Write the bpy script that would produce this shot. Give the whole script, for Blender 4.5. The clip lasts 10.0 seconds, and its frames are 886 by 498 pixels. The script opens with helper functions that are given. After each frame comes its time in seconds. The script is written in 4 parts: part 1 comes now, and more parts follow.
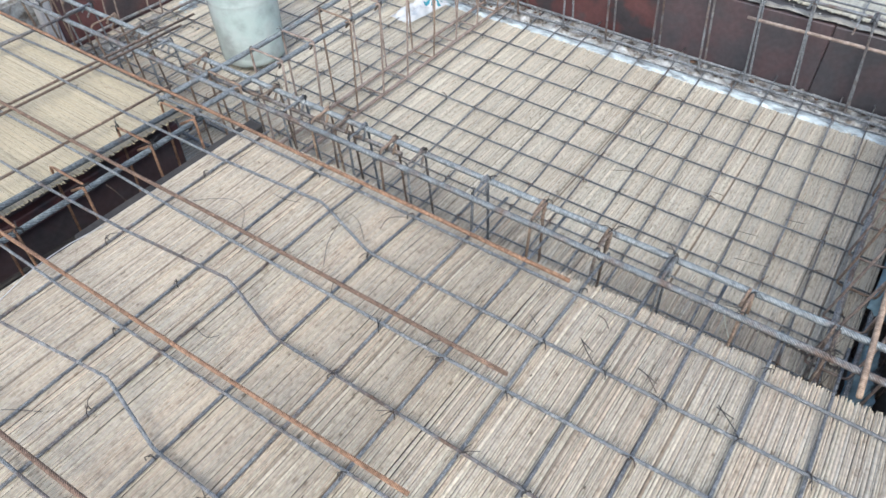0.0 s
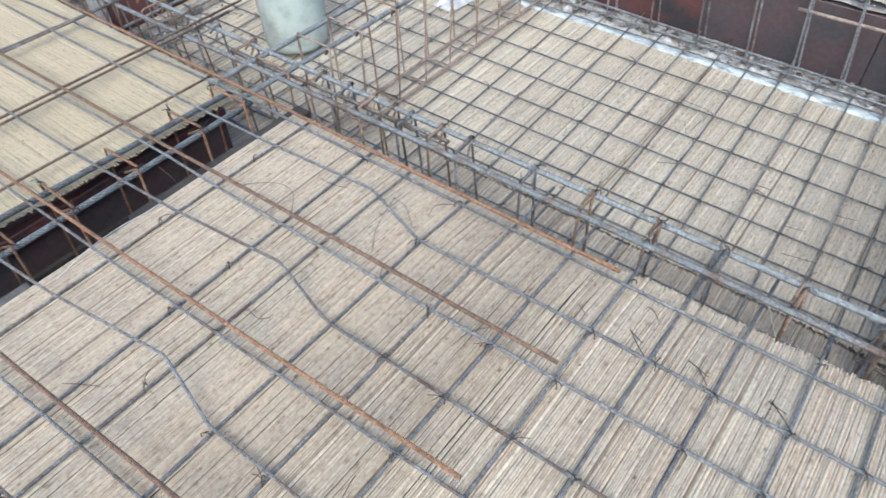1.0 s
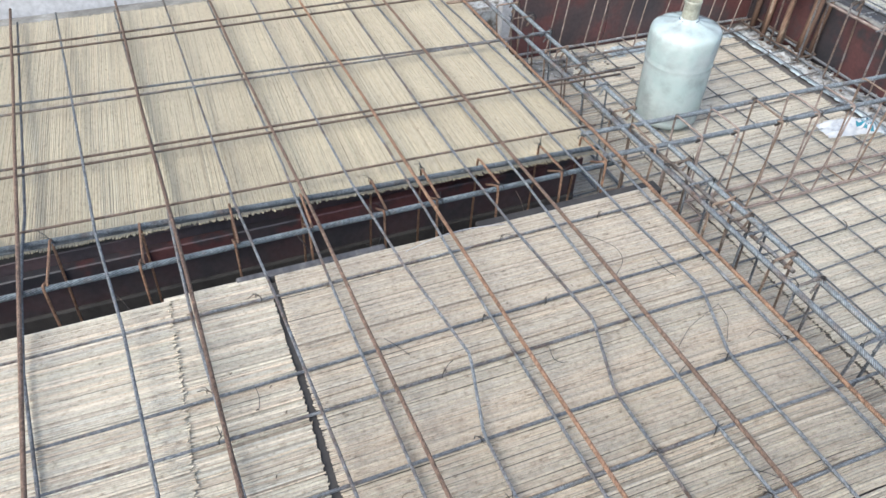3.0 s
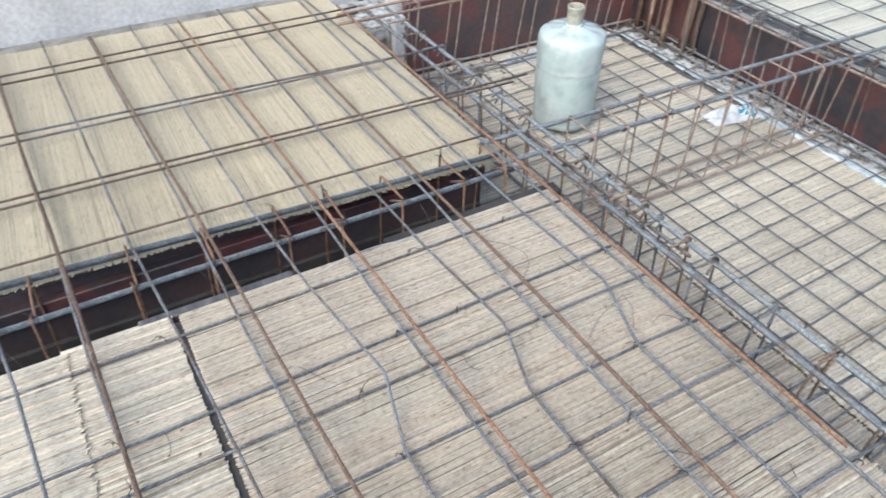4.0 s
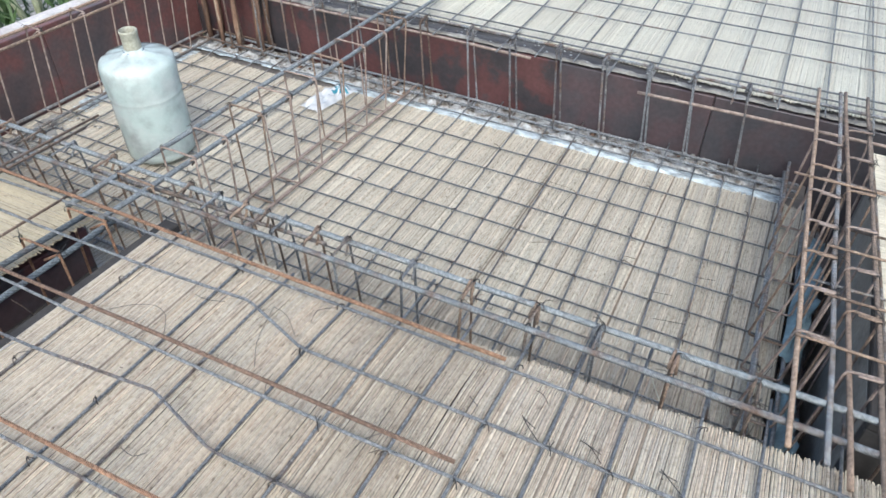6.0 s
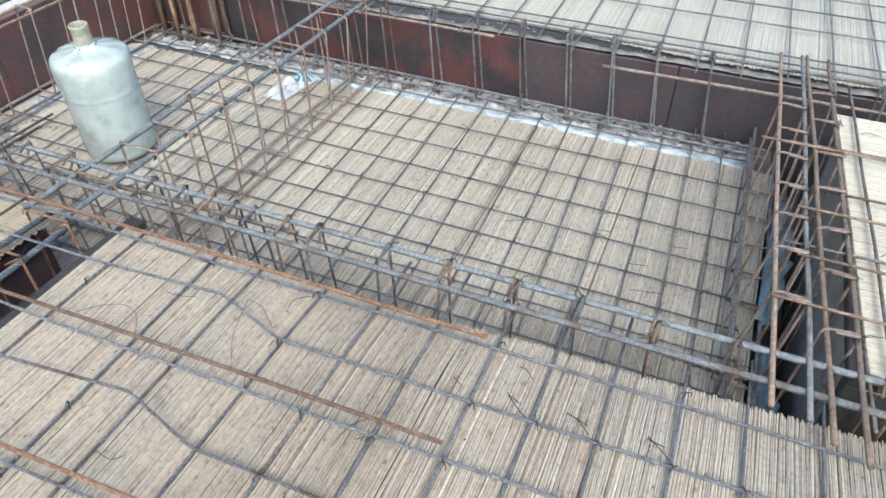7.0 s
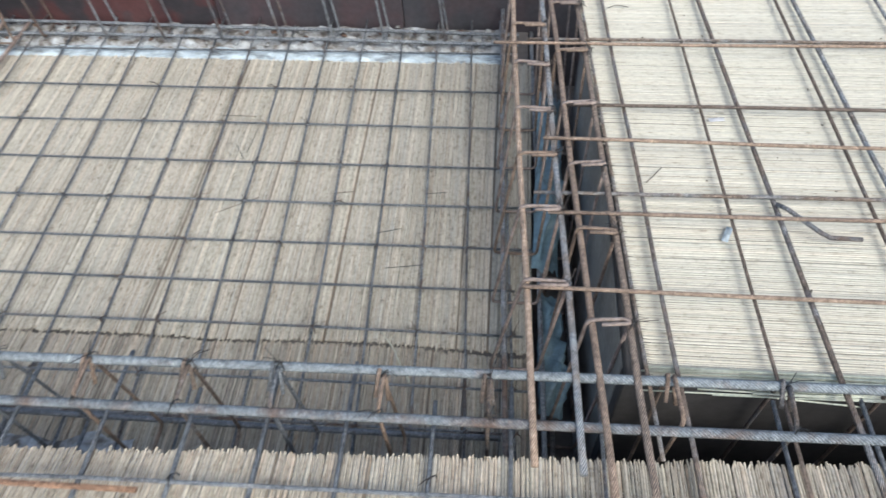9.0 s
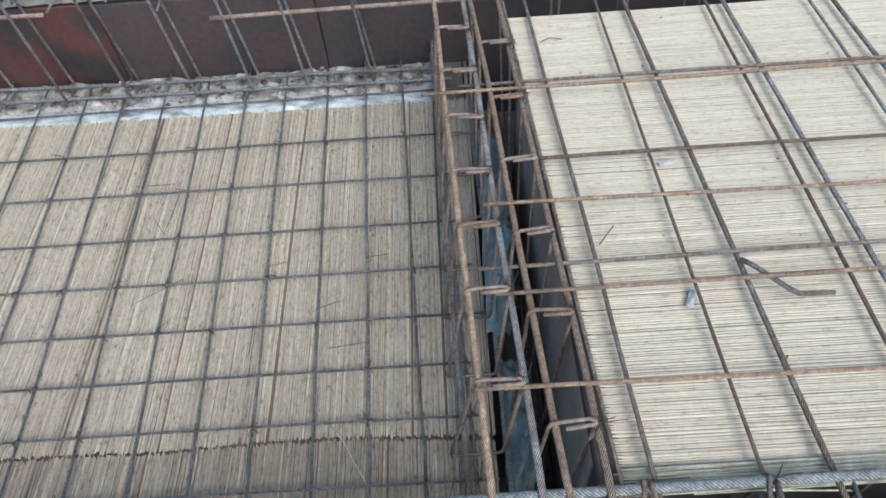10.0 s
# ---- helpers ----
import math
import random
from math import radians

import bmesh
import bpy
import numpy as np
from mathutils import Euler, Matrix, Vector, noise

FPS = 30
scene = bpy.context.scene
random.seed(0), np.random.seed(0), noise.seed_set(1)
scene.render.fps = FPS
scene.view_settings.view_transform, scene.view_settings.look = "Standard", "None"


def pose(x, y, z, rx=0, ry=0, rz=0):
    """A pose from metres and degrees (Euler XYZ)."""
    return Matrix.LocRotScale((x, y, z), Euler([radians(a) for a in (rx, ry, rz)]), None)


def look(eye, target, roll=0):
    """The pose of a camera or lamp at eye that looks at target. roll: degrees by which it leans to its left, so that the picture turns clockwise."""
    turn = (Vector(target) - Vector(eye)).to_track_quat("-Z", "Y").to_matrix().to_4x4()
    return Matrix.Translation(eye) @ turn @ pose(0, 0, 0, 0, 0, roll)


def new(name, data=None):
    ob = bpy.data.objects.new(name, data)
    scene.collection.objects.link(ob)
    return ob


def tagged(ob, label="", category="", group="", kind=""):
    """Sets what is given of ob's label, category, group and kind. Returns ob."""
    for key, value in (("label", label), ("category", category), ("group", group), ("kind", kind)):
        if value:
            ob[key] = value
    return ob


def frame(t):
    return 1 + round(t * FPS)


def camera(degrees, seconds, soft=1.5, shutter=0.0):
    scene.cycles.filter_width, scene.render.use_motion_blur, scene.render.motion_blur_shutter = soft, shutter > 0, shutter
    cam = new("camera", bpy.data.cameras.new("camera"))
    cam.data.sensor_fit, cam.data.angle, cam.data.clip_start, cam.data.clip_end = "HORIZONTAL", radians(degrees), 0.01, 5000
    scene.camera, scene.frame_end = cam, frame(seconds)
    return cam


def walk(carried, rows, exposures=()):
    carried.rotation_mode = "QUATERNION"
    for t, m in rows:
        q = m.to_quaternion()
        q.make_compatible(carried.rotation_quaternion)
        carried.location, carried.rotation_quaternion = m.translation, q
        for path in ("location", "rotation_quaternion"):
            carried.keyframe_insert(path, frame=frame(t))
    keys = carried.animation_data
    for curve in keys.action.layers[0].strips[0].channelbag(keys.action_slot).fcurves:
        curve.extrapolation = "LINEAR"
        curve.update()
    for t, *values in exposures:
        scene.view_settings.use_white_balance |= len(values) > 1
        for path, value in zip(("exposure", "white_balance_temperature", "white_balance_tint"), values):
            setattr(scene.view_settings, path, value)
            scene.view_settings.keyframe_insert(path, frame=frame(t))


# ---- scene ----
cam = camera(65.55, 10.0, shutter=0.2)
PATH = [
    (0, (-0.0649, -2.2616, 1.3727), (-0.8838, -1.1333, -0.0613), -0.85),
    (0.5, (-0.0675, -2.2593, 1.3705), (-0.8381, -1.1103, -0.0739), -0.42),
    (1, (-0.0998, -2.2985, 1.3723), (-0.9648, -1.2280, -0.0789), -1.74),
    (1.5, (-0.1325, -2.3522, 1.3701), (-1.2078, -1.4179, -0.0338), -1.79),
    (2, (-0.1831, -2.4369, 1.4045), (-1.4778, -1.7755, 0.0311), 1.20),
    (3.5, (-0.1498, -2.4418, 1.4391), (-1.5176, -1.8869, 0.0895), 1.84),
    (4, (-0.1390, -2.3964, 1.4380), (-1.4457, -1.6381, 0.1275), 1.19),
    (4.5, (-0.1198, -2.3475, 1.4255), (-1.2696, -1.3719, 0.1116), 0.18),
    (5, (-0.1124, -2.2966, 1.4223), (-1.0618, -1.1111, 0.1211), 0.31),
    (5.5, (-0.0973, -2.2709, 1.4079), (-0.8809, -0.9437, 0.1333), 0.92),
    (7, (-0.1057, -2.2631, 1.3738), (-0.7086, -0.8741, 0.0671), -0.25),
    (7.5, (-0.1699, -2.2311, 1.3472), (-0.7756, -0.9629, -0.0757), -4.94),
    (8, (-0.0600, -2.0394, 1.3466), (-0.6290, -0.7740, -0.0938), -5.50),
    (8.5, (0.0471, -1.8996, 1.3071), (-0.5088, -0.6395, -0.1431), -12.30),
    (9, (0.0712, -1.6815, 1.2642), (-0.0747, -0.4506, -0.3054), -3.09),
    (9.5, (0.0653, -1.5336, 1.2529), (0.0644, -0.3614, -0.3676), -2.44),
    (10, (0.1072, -1.4763, 1.2638), (0.0674, -0.2585, -0.3222), -4.99),
]
walk(cam, [(t, look(eye, target, roll)) for t, eye, target, roll in PATH],
     exposures=((0.0, 0.93, 6150, 5), (7.0, 0.93, 6150, 4), (7.5, 0.93, 6150, 1), (8.5, 0.93, 6150, 1), (9.0, 0.74, 6150, 4), (9.5, 0.60, 6180, 5), (10.0, 0.49, 6200, 5)))

# ---------------------------------------------------------------- light
world = bpy.data.worlds.new("sky")
scene.world = world
world.use_nodes = True
wn = world.node_tree
sky = wn.nodes.new("ShaderNodeTexSky")
sky.sky_type, sky.sun_disc = "NISHITA", False
SUN_EL, SUN_ROT = radians(48), radians(150)
sky.sun_elevation, sky.sun_rotation = SUN_EL, SUN_ROT
sky.air_density, sky.dust_density, sky.ozone_density = 1.0, 4.0, 1.0
wn.links.new(sky.outputs[0], wn.nodes["Background"].inputs[0])
wn.nodes["Background"].inputs[1].default_value = 0.15
sun = new("sun", bpy.data.lights.new("sun", "SUN"))
sun.data.energy, sun.data.angle, sun.data.color = 1.0, radians(35), (1.0, 0.99, 0.97)
sun_dir = Vector((math.sin(SUN_ROT) * math.cos(SUN_EL), math.cos(SUN_ROT) * math.cos(SUN_EL), math.sin(SUN_EL)))
sun.matrix_world = look(sun_dir * 20, (0, 0, 0))

# ---------------------------------------------------------------- materials
def nodes_of(name):
    m = bpy.data.materials.new(name)
    m.use_nodes = True
    nt = m.node_tree
    return m, nt, nt.nodes["Principled BSDF"]


def add(nt, kind, **vals):
    n = nt.nodes.new(kind)
    for k, v in vals.items():
        if k in n.inputs:
            n.inputs[k].default_value = v
    return n


def ramp(nt, fac, stops):
    r = nt.nodes.new("ShaderNodeValToRGB")
    els = r.color_ramp.elements
    while len(els) < len(stops):
        els.new(0.5)
    for e, (p, c) in zip(els, stops):
        e.position, e.color = p, (*c, 1)
    nt.links.new(fac, r.inputs[0])
    return r


def noise_tex(nt, scale, detail=4.0, rough=0.55, stretch=(1, 1, 1), coord="Object"):
    tc, mp = nt.nodes.new("ShaderNodeTexCoord"), nt.nodes.new("ShaderNodeMapping")
    mp.inputs["Scale"].default_value = stretch
    nt.links.new(tc.outputs[coord], mp.inputs[0])
    n = nt.nodes.new("ShaderNodeTexNoise")
    n.inputs["Scale"].default_value, n.inputs["Detail"].default_value, n.inputs["Roughness"].default_value = scale, detail, rough
    nt.links.new(mp.outputs[0], n.inputs["Vector"])
    return n


def mix(nt, fac, a, b, mode="MIX"):
    m = nt.nodes.new("ShaderNodeMix")
    m.data_type, m.blend_type = "RGBA", mode
    for sock, v in ((m.inputs[0], fac), (m.inputs[6], a), (m.inputs[7], b)):
        if isinstance(v, (int, float)):
            sock.default_value = v
        elif isinstance(v, tuple):
            sock.default_value = (*v, 1)
        else:
            nt.links.new(v, sock)
    return m.outputs[2]


def bump(nt, height, bsdf, strength=0.3, distance=0.002):
    b = add(nt, "ShaderNodeBump", Strength=strength, Distance=distance)
    nt.links.new(height, b.inputs["Height"])
    nt.links.new(b.outputs[0], bsdf.inputs["Normal"])


def math_node(nt, op, a, b=0.0, c=0.0):
    m = nt.nodes.new("ShaderNodeMath")
    m.operation = op
    for k, v in enumerate((a, b, c)):
        if isinstance(v, (int, float)):
            m.inputs[k].default_value = v
        else:
            nt.links.new(v, m.inputs[k])
    return m.outputs[0]


def steel(name, rust, dark=1.0, vary=0.3, tint=(1.0, 1.0, 1.01), rusts=((0.10, 0.068, 0.052), (0.21, 0.142, 0.108), (0.37, 0.265, 0.195)), ribs=1.0):
    """Ribbed reinforcing steel, from blue-grey mill scale to orange rust, each bar with its own share of both, dusted in patches."""
    m, nt, b = nodes_of(name)
    info = nt.nodes.new("ShaderNodeObjectInfo")
    n1, n2, n3 = noise_tex(nt, 13, 7, 0.65), noise_tex(nt, 160, 3), noise_tex(nt, 34, 5, 0.6)
    grey = ramp(nt, n2.outputs[0], [(0.3, tuple(c * q * dark for c, q in zip((0.098, 0.107, 0.117), tint))), (0.75, tuple(c * q * dark for c, q in zip((0.255, 0.264, 0.272), tint)))])
    brown = ramp(nt, n2.outputs[0], list(zip((0.3, 0.6, 0.85), rusts)))
    share = math_node(nt, "MULTIPLY_ADD", info.outputs["Random"], vary, rust - vary / 2)
    k = ramp(nt, math_node(nt, "ADD", share, n1.outputs[0]), [(0.78, (0, 0, 0)), (1.12, (1, 1, 1))])
    body = mix(nt, k.outputs[0], grey.outputs[0], brown.outputs[0])
    dust = ramp(nt, n3.outputs[0], [(0.30, (0.72, 0.71, 0.70)), (0.5, (1.0, 1.0, 1.0)), (0.62, (1.12, 1.12, 1.11)), (0.74, (1.6, 1.57, 1.5))])
    body = mix(nt, 1.0, body, dust.outputs[0], "MULTIPLY")
    own = math_node(nt, "FRACT", math_node(nt, "MULTIPLY", info.outputs["Random"], 53.7))
    each = ramp(nt, own, [(0.0, (0.80, 0.80, 0.82)), (1.0, (1.22, 1.22, 1.21))])
    body = mix(nt, 1.0, body, each.outputs[0], "MULTIPLY")
    b.inputs["Metallic"].default_value, b.inputs["Roughness"].default_value = 0.10, 0.72
    uv, w = nt.nodes.new("ShaderNodeUVMap"), nt.nodes.new("ShaderNodeTexWave")
    w.wave_type, w.bands_direction = "BANDS", "DIAGONAL"
    w.inputs["Scale"].default_value, w.inputs["Distortion"].default_value = 1.0, 0.4
    nt.links.new(uv.outputs[0], w.inputs["Vector"])
    rib = ramp(nt, w.outputs["Fac"], [(0.12, (1 - 0.43 * ribs,) * 3), (0.5, (0.98, 0.98, 0.98)), (0.88, (1 + 0.37 * ribs,) * 3)])
    nt.links.new(mix(nt, 1.0, body, rib.outputs[0], "MULTIPLY"), b.inputs["Base Color"])
    bump(nt, w.outputs["Fac"], b, 0.9 * ribs, 0.0022)
    return m


def reed(name, base, dark, along, weave=0.0, vary=1.0, fleck=1.0):
    """Split reed strips: every strip has its own tint, fades and flecks along its length, and now and then a dark one; weave: how far cross threads show."""
    m, nt, b = nodes_of(name)
    g = nt.nodes.new("ShaderNodeNewGeometry")
    rand = g.outputs["Random Per Island"]
    other = math_node(nt, "FRACT", math_node(nt, "MULTIPLY", rand, 37.7))
    tc, sep = nt.nodes.new("ShaderNodeTexCoord"), nt.nodes.new("ShaderNodeSeparateXYZ")
    nt.links.new(tc.outputs["Object"], sep.inputs[0])
    run = sep.outputs["Y" if along == "y" else "X"]
    vec = nt.nodes.new("ShaderNodeCombineXYZ")
    nt.links.new(run, vec.inputs[0])
    nt.links.new(math_node(nt, "MULTIPLY", rand, 913.0), vec.inputs[1])

    def along_noise(scale, detail):
        n = add(nt, "ShaderNodeTexNoise", Scale=scale, Detail=detail, Roughness=0.6)
        nt.links.new(vec.outputs[0], n.inputs["Vector"])
        return n.outputs[0]

    def shade(k):
        return tuple(min(1.0, (1 + (k - 1) * vary) * c) for c in base)
    own = ramp(nt, rand, [(0.0, dark), (0.012, dark), (0.035, shade(0.78)), (0.30, shade(0.91)), (0.60, shade(1.0)), (0.88, shade(1.14)), (1.0, shade(1.38))])
    tint = ramp(nt, other, [(0.0, (1.05, 0.96, 0.90)), (0.22, (1.02, 0.985, 0.96)), (0.5, (1.0, 1.0, 1.0)), (0.78, (1.0, 1.01, 0.97)), (1.0, (0.95, 0.99, 1.04))])
    c = mix(nt, vary, own.outputs[0], tint.outputs[0], "MULTIPLY")
    fade = ramp(nt, along_noise(13.0, 4), [(0.25, (0.80, 0.77, 0.74)), (0.45, (0.97, 0.96, 0.95)), (0.75, (1.10, 1.10, 1.09))])
    c = mix(nt, vary, c, fade.outputs[0], "MULTIPLY")
    spots = ramp(nt, along_noise(46.0, 4), [(0.27, (0.36, 0.32, 0.28)), (0.37, (0.76, 0.735, 0.70)), (0.48, (0.975, 0.97, 0.965)), (0.62, (1.06, 1.06, 1.05)), (0.74, (1.24, 1.24, 1.22))])
    c = mix(nt, fleck, c, spots.outputs[0], "MULTIPLY")
    patch = noise_tex(nt, 2.2, 5, 0.6)
    pr = ramp(nt, patch.outputs[0], [(0.3, (0.88, 0.865, 0.85)), (0.5, (0.99, 0.985, 0.98)), (0.68, (1.06, 1.06, 1.05))])
    c = mix(nt, 1.0, c, pr.outputs[0], "MULTIPLY")
    if weave:
        phase = math_node(nt, "MULTIPLY_ADD", run, 330.0, math_node(nt, "MULTIPLY", rand, 140.0))
        wr = ramp(nt, math_node(nt, "SINE", phase), [(0.0, (1, 1, 1)), (0.55, (1, 1, 1)), (1.0, (1 - weave,) * 3)])
        c = mix(nt, 1.0, c, wr.outputs[0], "MULTIPLY")
    nt.links.new(c, b.inputs["Base Color"])
    b.inputs["Roughness"].default_value = 0.45
    b.inputs["Sheen Weight"].default_value, b.inputs["Sheen Roughness"].default_value = 0.5, 0.4
    bump(nt, along_noise(140.0, 2), b, 0.35, 0.001)
    return m


def rough_surface(name, stops, scale=6, fine=90, roughness=0.8, strength=0.3, stretch=(1, 1, 1)):
    m, nt, b = nodes_of(name)
    n1, n2 = noise_tex(nt, scale, 6, 0.6, stretch), noise_tex(nt, fine, 4)
    c = ramp(nt, n1.outputs[0], stops)
    v = ramp(nt, n2.outputs[0], [(0.3, (0.8, 0.8, 0.8)), (0.7, (1.1, 1.1, 1.1))])
    nt.links.new(mix(nt, 1.0, c.outputs[0], v.outputs[0], "MULTIPLY"), b.inputs["Base Color"])
    b.inputs["Roughness"].default_value = roughness
    bump(nt, n2.outputs[0], b, strength, 0.003)
    return m


M_STEEL = steel("steel_grey", 0.20, 1.46, 0.36, (0.99, 1.0, 1.025))
M_STEEL_B = steel("steel_part_rusted", 0.46, 1.3, rusts=((0.13, 0.094, 0.075), (0.25, 0.183, 0.146), (0.40, 0.30, 0.235)))
M_RUST = steel("steel_rusted", 0.78, rusts=((0.13, 0.086, 0.064), (0.26, 0.172, 0.128), (0.42, 0.295, 0.215)))
M_STEEL_T = steel("steel_bluish_bars", 0.26, 1.4, 0.12, (0.92, 1.01, 1.06), ribs=1.5)
M_STEEL_F = steel("steel_mortar_dusted", 0.24, 1.5, 0.2, (0.95, 1.0, 1.01), ribs=0.8)
M_RUST_O = steel("steel_orange_rust", 0.95, 1.0, 0.3, rusts=((0.18, 0.104, 0.068), (0.375, 0.222, 0.142), (0.505, 0.32, 0.21)))
M_STEEL_D = steel("steel_dusty_brown", 0.46, 1.8, rusts=((0.15, 0.115, 0.092), (0.29, 0.225, 0.182), (0.46, 0.36, 0.29)))
M_RUST_T = steel("steel_tan_rust", 0.80, 1.7, 0.35, rusts=((0.19, 0.135, 0.10), (0.36, 0.265, 0.20), (0.52, 0.40, 0.31)), ribs=0.7)
M_DUST = rough_surface("dusty_pinkish_steel", [(0.3, (0.15, 0.112, 0.095)), (0.5, (0.255, 0.20, 0.172)), (0.75, (0.37, 0.31, 0.28))], 40, 160, 0.8, 0.4)
M_TIMBER = rough_surface("weathered_grey_timber", [(0.3, (0.045, 0.045, 0.05)), (0.55, (0.095, 0.093, 0.098)), (0.8, (0.18, 0.17, 0.165))], 9, 80, 0.8, 0.4, (0.5, 6, 6))
M_WIRE = steel("binding_wire", 0.3, 0.45)
M_REED_A = reed("reed_weathered", (0.410, 0.364, 0.298), (0.21, 0.175, 0.135), "y", 0.13, 0.62, 1.0)
M_REED_P = reed("reed_weathered_pale", (0.452, 0.408, 0.340), (0.23, 0.195, 0.15), "y", 0.13, 0.72, 1.0)
M_REED_C = reed("reed_sunken", (0.458, 0.427, 0.360), (0.19, 0.155, 0.115), "y", 0.10, 0.70, 1.0)
M_REED_B = reed("reed_yellow", (0.438, 0.385, 0.274), (0.36, 0.31, 0.215), "x", 0.03, 0.32, 0.7)
M_REED_E = reed("reed_pale", (0.495, 0.47, 0.395), (0.43, 0.40, 0.33), "x", 0.06, 0.40, 0.7)
M_REED_D = reed("reed_pale_far", (0.505, 0.495, 0.42), (0.36, 0.345, 0.28), "y", 0.26, 0.45, 0.6)
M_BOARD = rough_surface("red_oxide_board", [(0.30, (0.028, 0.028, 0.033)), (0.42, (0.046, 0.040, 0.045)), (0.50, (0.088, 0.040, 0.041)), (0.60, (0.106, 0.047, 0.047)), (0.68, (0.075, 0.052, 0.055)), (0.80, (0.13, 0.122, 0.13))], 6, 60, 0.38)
# left wall's red board, lightened: haze and glossy reflection mixed into the colour
M_BOARD_L = rough_surface("red_board_haze_tinted", [(0.30, (0.065, 0.058, 0.064)), (0.44, (0.10, 0.072, 0.074)), (0.54, (0.15, 0.068, 0.066)), (0.64, (0.165, 0.075, 0.072)), (0.72, (0.11, 0.088, 0.092)), (0.84, (0.17, 0.16, 0.17))], 4, 60, 0.34)
M_PLY = rough_surface("dusty_brown_plywood", [(0.3, (0.20, 0.185, 0.165)), (0.7, (0.36, 0.335, 0.295))], 5, 70, 0.8)
M_BOARD_D = rough_surface("dark_oxide_board", [(0.30, (0.045, 0.047, 0.055)), (0.46, (0.068, 0.058, 0.065)), (0.56, (0.080, 0.055, 0.061)), (0.70, (0.074, 0.066, 0.074)), (0.84, (0.10, 0.098, 0.107))], 5, 60, 0.42)
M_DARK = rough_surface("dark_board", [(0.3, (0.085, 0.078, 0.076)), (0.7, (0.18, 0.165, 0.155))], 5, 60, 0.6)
M_BOARD_N = rough_surface("grey_stained_board", [(0.30, (0.046, 0.047, 0.054)), (0.46, (0.058, 0.056, 0.064)), (0.58, (0.074, 0.058, 0.064)), (0.70, (0.070, 0.068, 0.077)), (0.84, (0.10, 0.10, 0.108))], 5, 60, 0.42)
# black boards and planks; also colours the shade strip in the side trench
M_BLACK = rough_surface("black_board_and_shade", [(0.3, (0.028, 0.026, 0.027)), (0.7, (0.060, 0.056, 0.054))], 5, 60, 0.85)
M_CEMENT = rough_surface("cement_strip", [(0.28, (0.10, 0.11, 0.115)), (0.38, (0.24, 0.265, 0.28)), (0.48, (0.42, 0.485, 0.52)), (0.64, (0.58, 0.665, 0.71))], 14, 110, 0.7, 0.4, (1, 3, 1))
M_SLURRY = rough_surface("grey_slurry", [(0.3, (0.11, 0.105, 0.098)), (0.6, (0.27, 0.265, 0.25)), (0.75, (0.40, 0.41, 0.41))], 9, 90, 0.9, 0.5)
M_PLASTER = rough_surface("pale_plaster", [(0.3, (0.44, 0.445, 0.46)), (0.7, (0.60, 0.60, 0.62))], 3, 60, 0.85, 0.15)

M_REED_W = reed("reed_whitish", (0.435, 0.40, 0.335), (0.22, 0.19, 0.15), "y", 0.12, 1.0, 1.0)
M_REED_G = reed("reed_grey", (0.39, 0.355, 0.296), (0.17, 0.14, 0.11), "y", 0.08)
M_CAP = rough_surface("pink_plaster", [(0.3, (0.40, 0.365, 0.36)), (0.55, (0.54, 0.515, 0.51)), (0.8, (0.66, 0.65, 0.65))], 6, 80, 0.85, 0.3)
M_SLURRY2 = rough_surface("mortar", [(0.30, (0.05, 0.046, 0.042)), (0.40, (0.17, 0.15, 0.13)), (0.47, (0.30, 0.295, 0.285)), (0.57, (0.43, 0.445, 0.45)), (0.72, (0.56, 0.585, 0.60))], 24, 150, 0.9, 0.9)
M_BLUE = rough_surface("dusty_blue_plastic", [(0.3, (0.10, 0.14, 0.16)), (0.6, (0.22, 0.33, 0.38)), (0.85, (0.42, 0.50, 0.52))], 18, 90, 0.45, 0.3)
M_STEM = rough_surface("pale_stem", [(0.3, (0.22, 0.25, 0.14)), (0.7, (0.45, 0.47, 0.36))], 6, 60, 0.6, 0.2)
M_LEAF = rough_surface("leaf_green", [(0.3, (0.035, 0.07, 0.02)), (0.6, (0.07, 0.13, 0.035)), (0.85, (0.14, 0.2, 0.07))], 4, 40, 0.5, 0.1)
M_RUST_COL = rough_surface("rusty_column_steel", [(0.3, (0.06, 0.042, 0.034)), (0.48, (0.13, 0.08, 0.057)), (0.62, (0.22, 0.135, 0.092)), (0.69, (0.36, 0.29, 0.22)), (0.78, (0.62, 0.58, 0.52))], 9, 80, 0.8, 0.5, (3, 3, 0.6))
M_NECK = rough_surface("yellowed_plastic", [(0.3, (0.30, 0.30, 0.245)), (0.7, (0.42, 0.42, 0.35))], 30, 120, 0.4, 0.1)


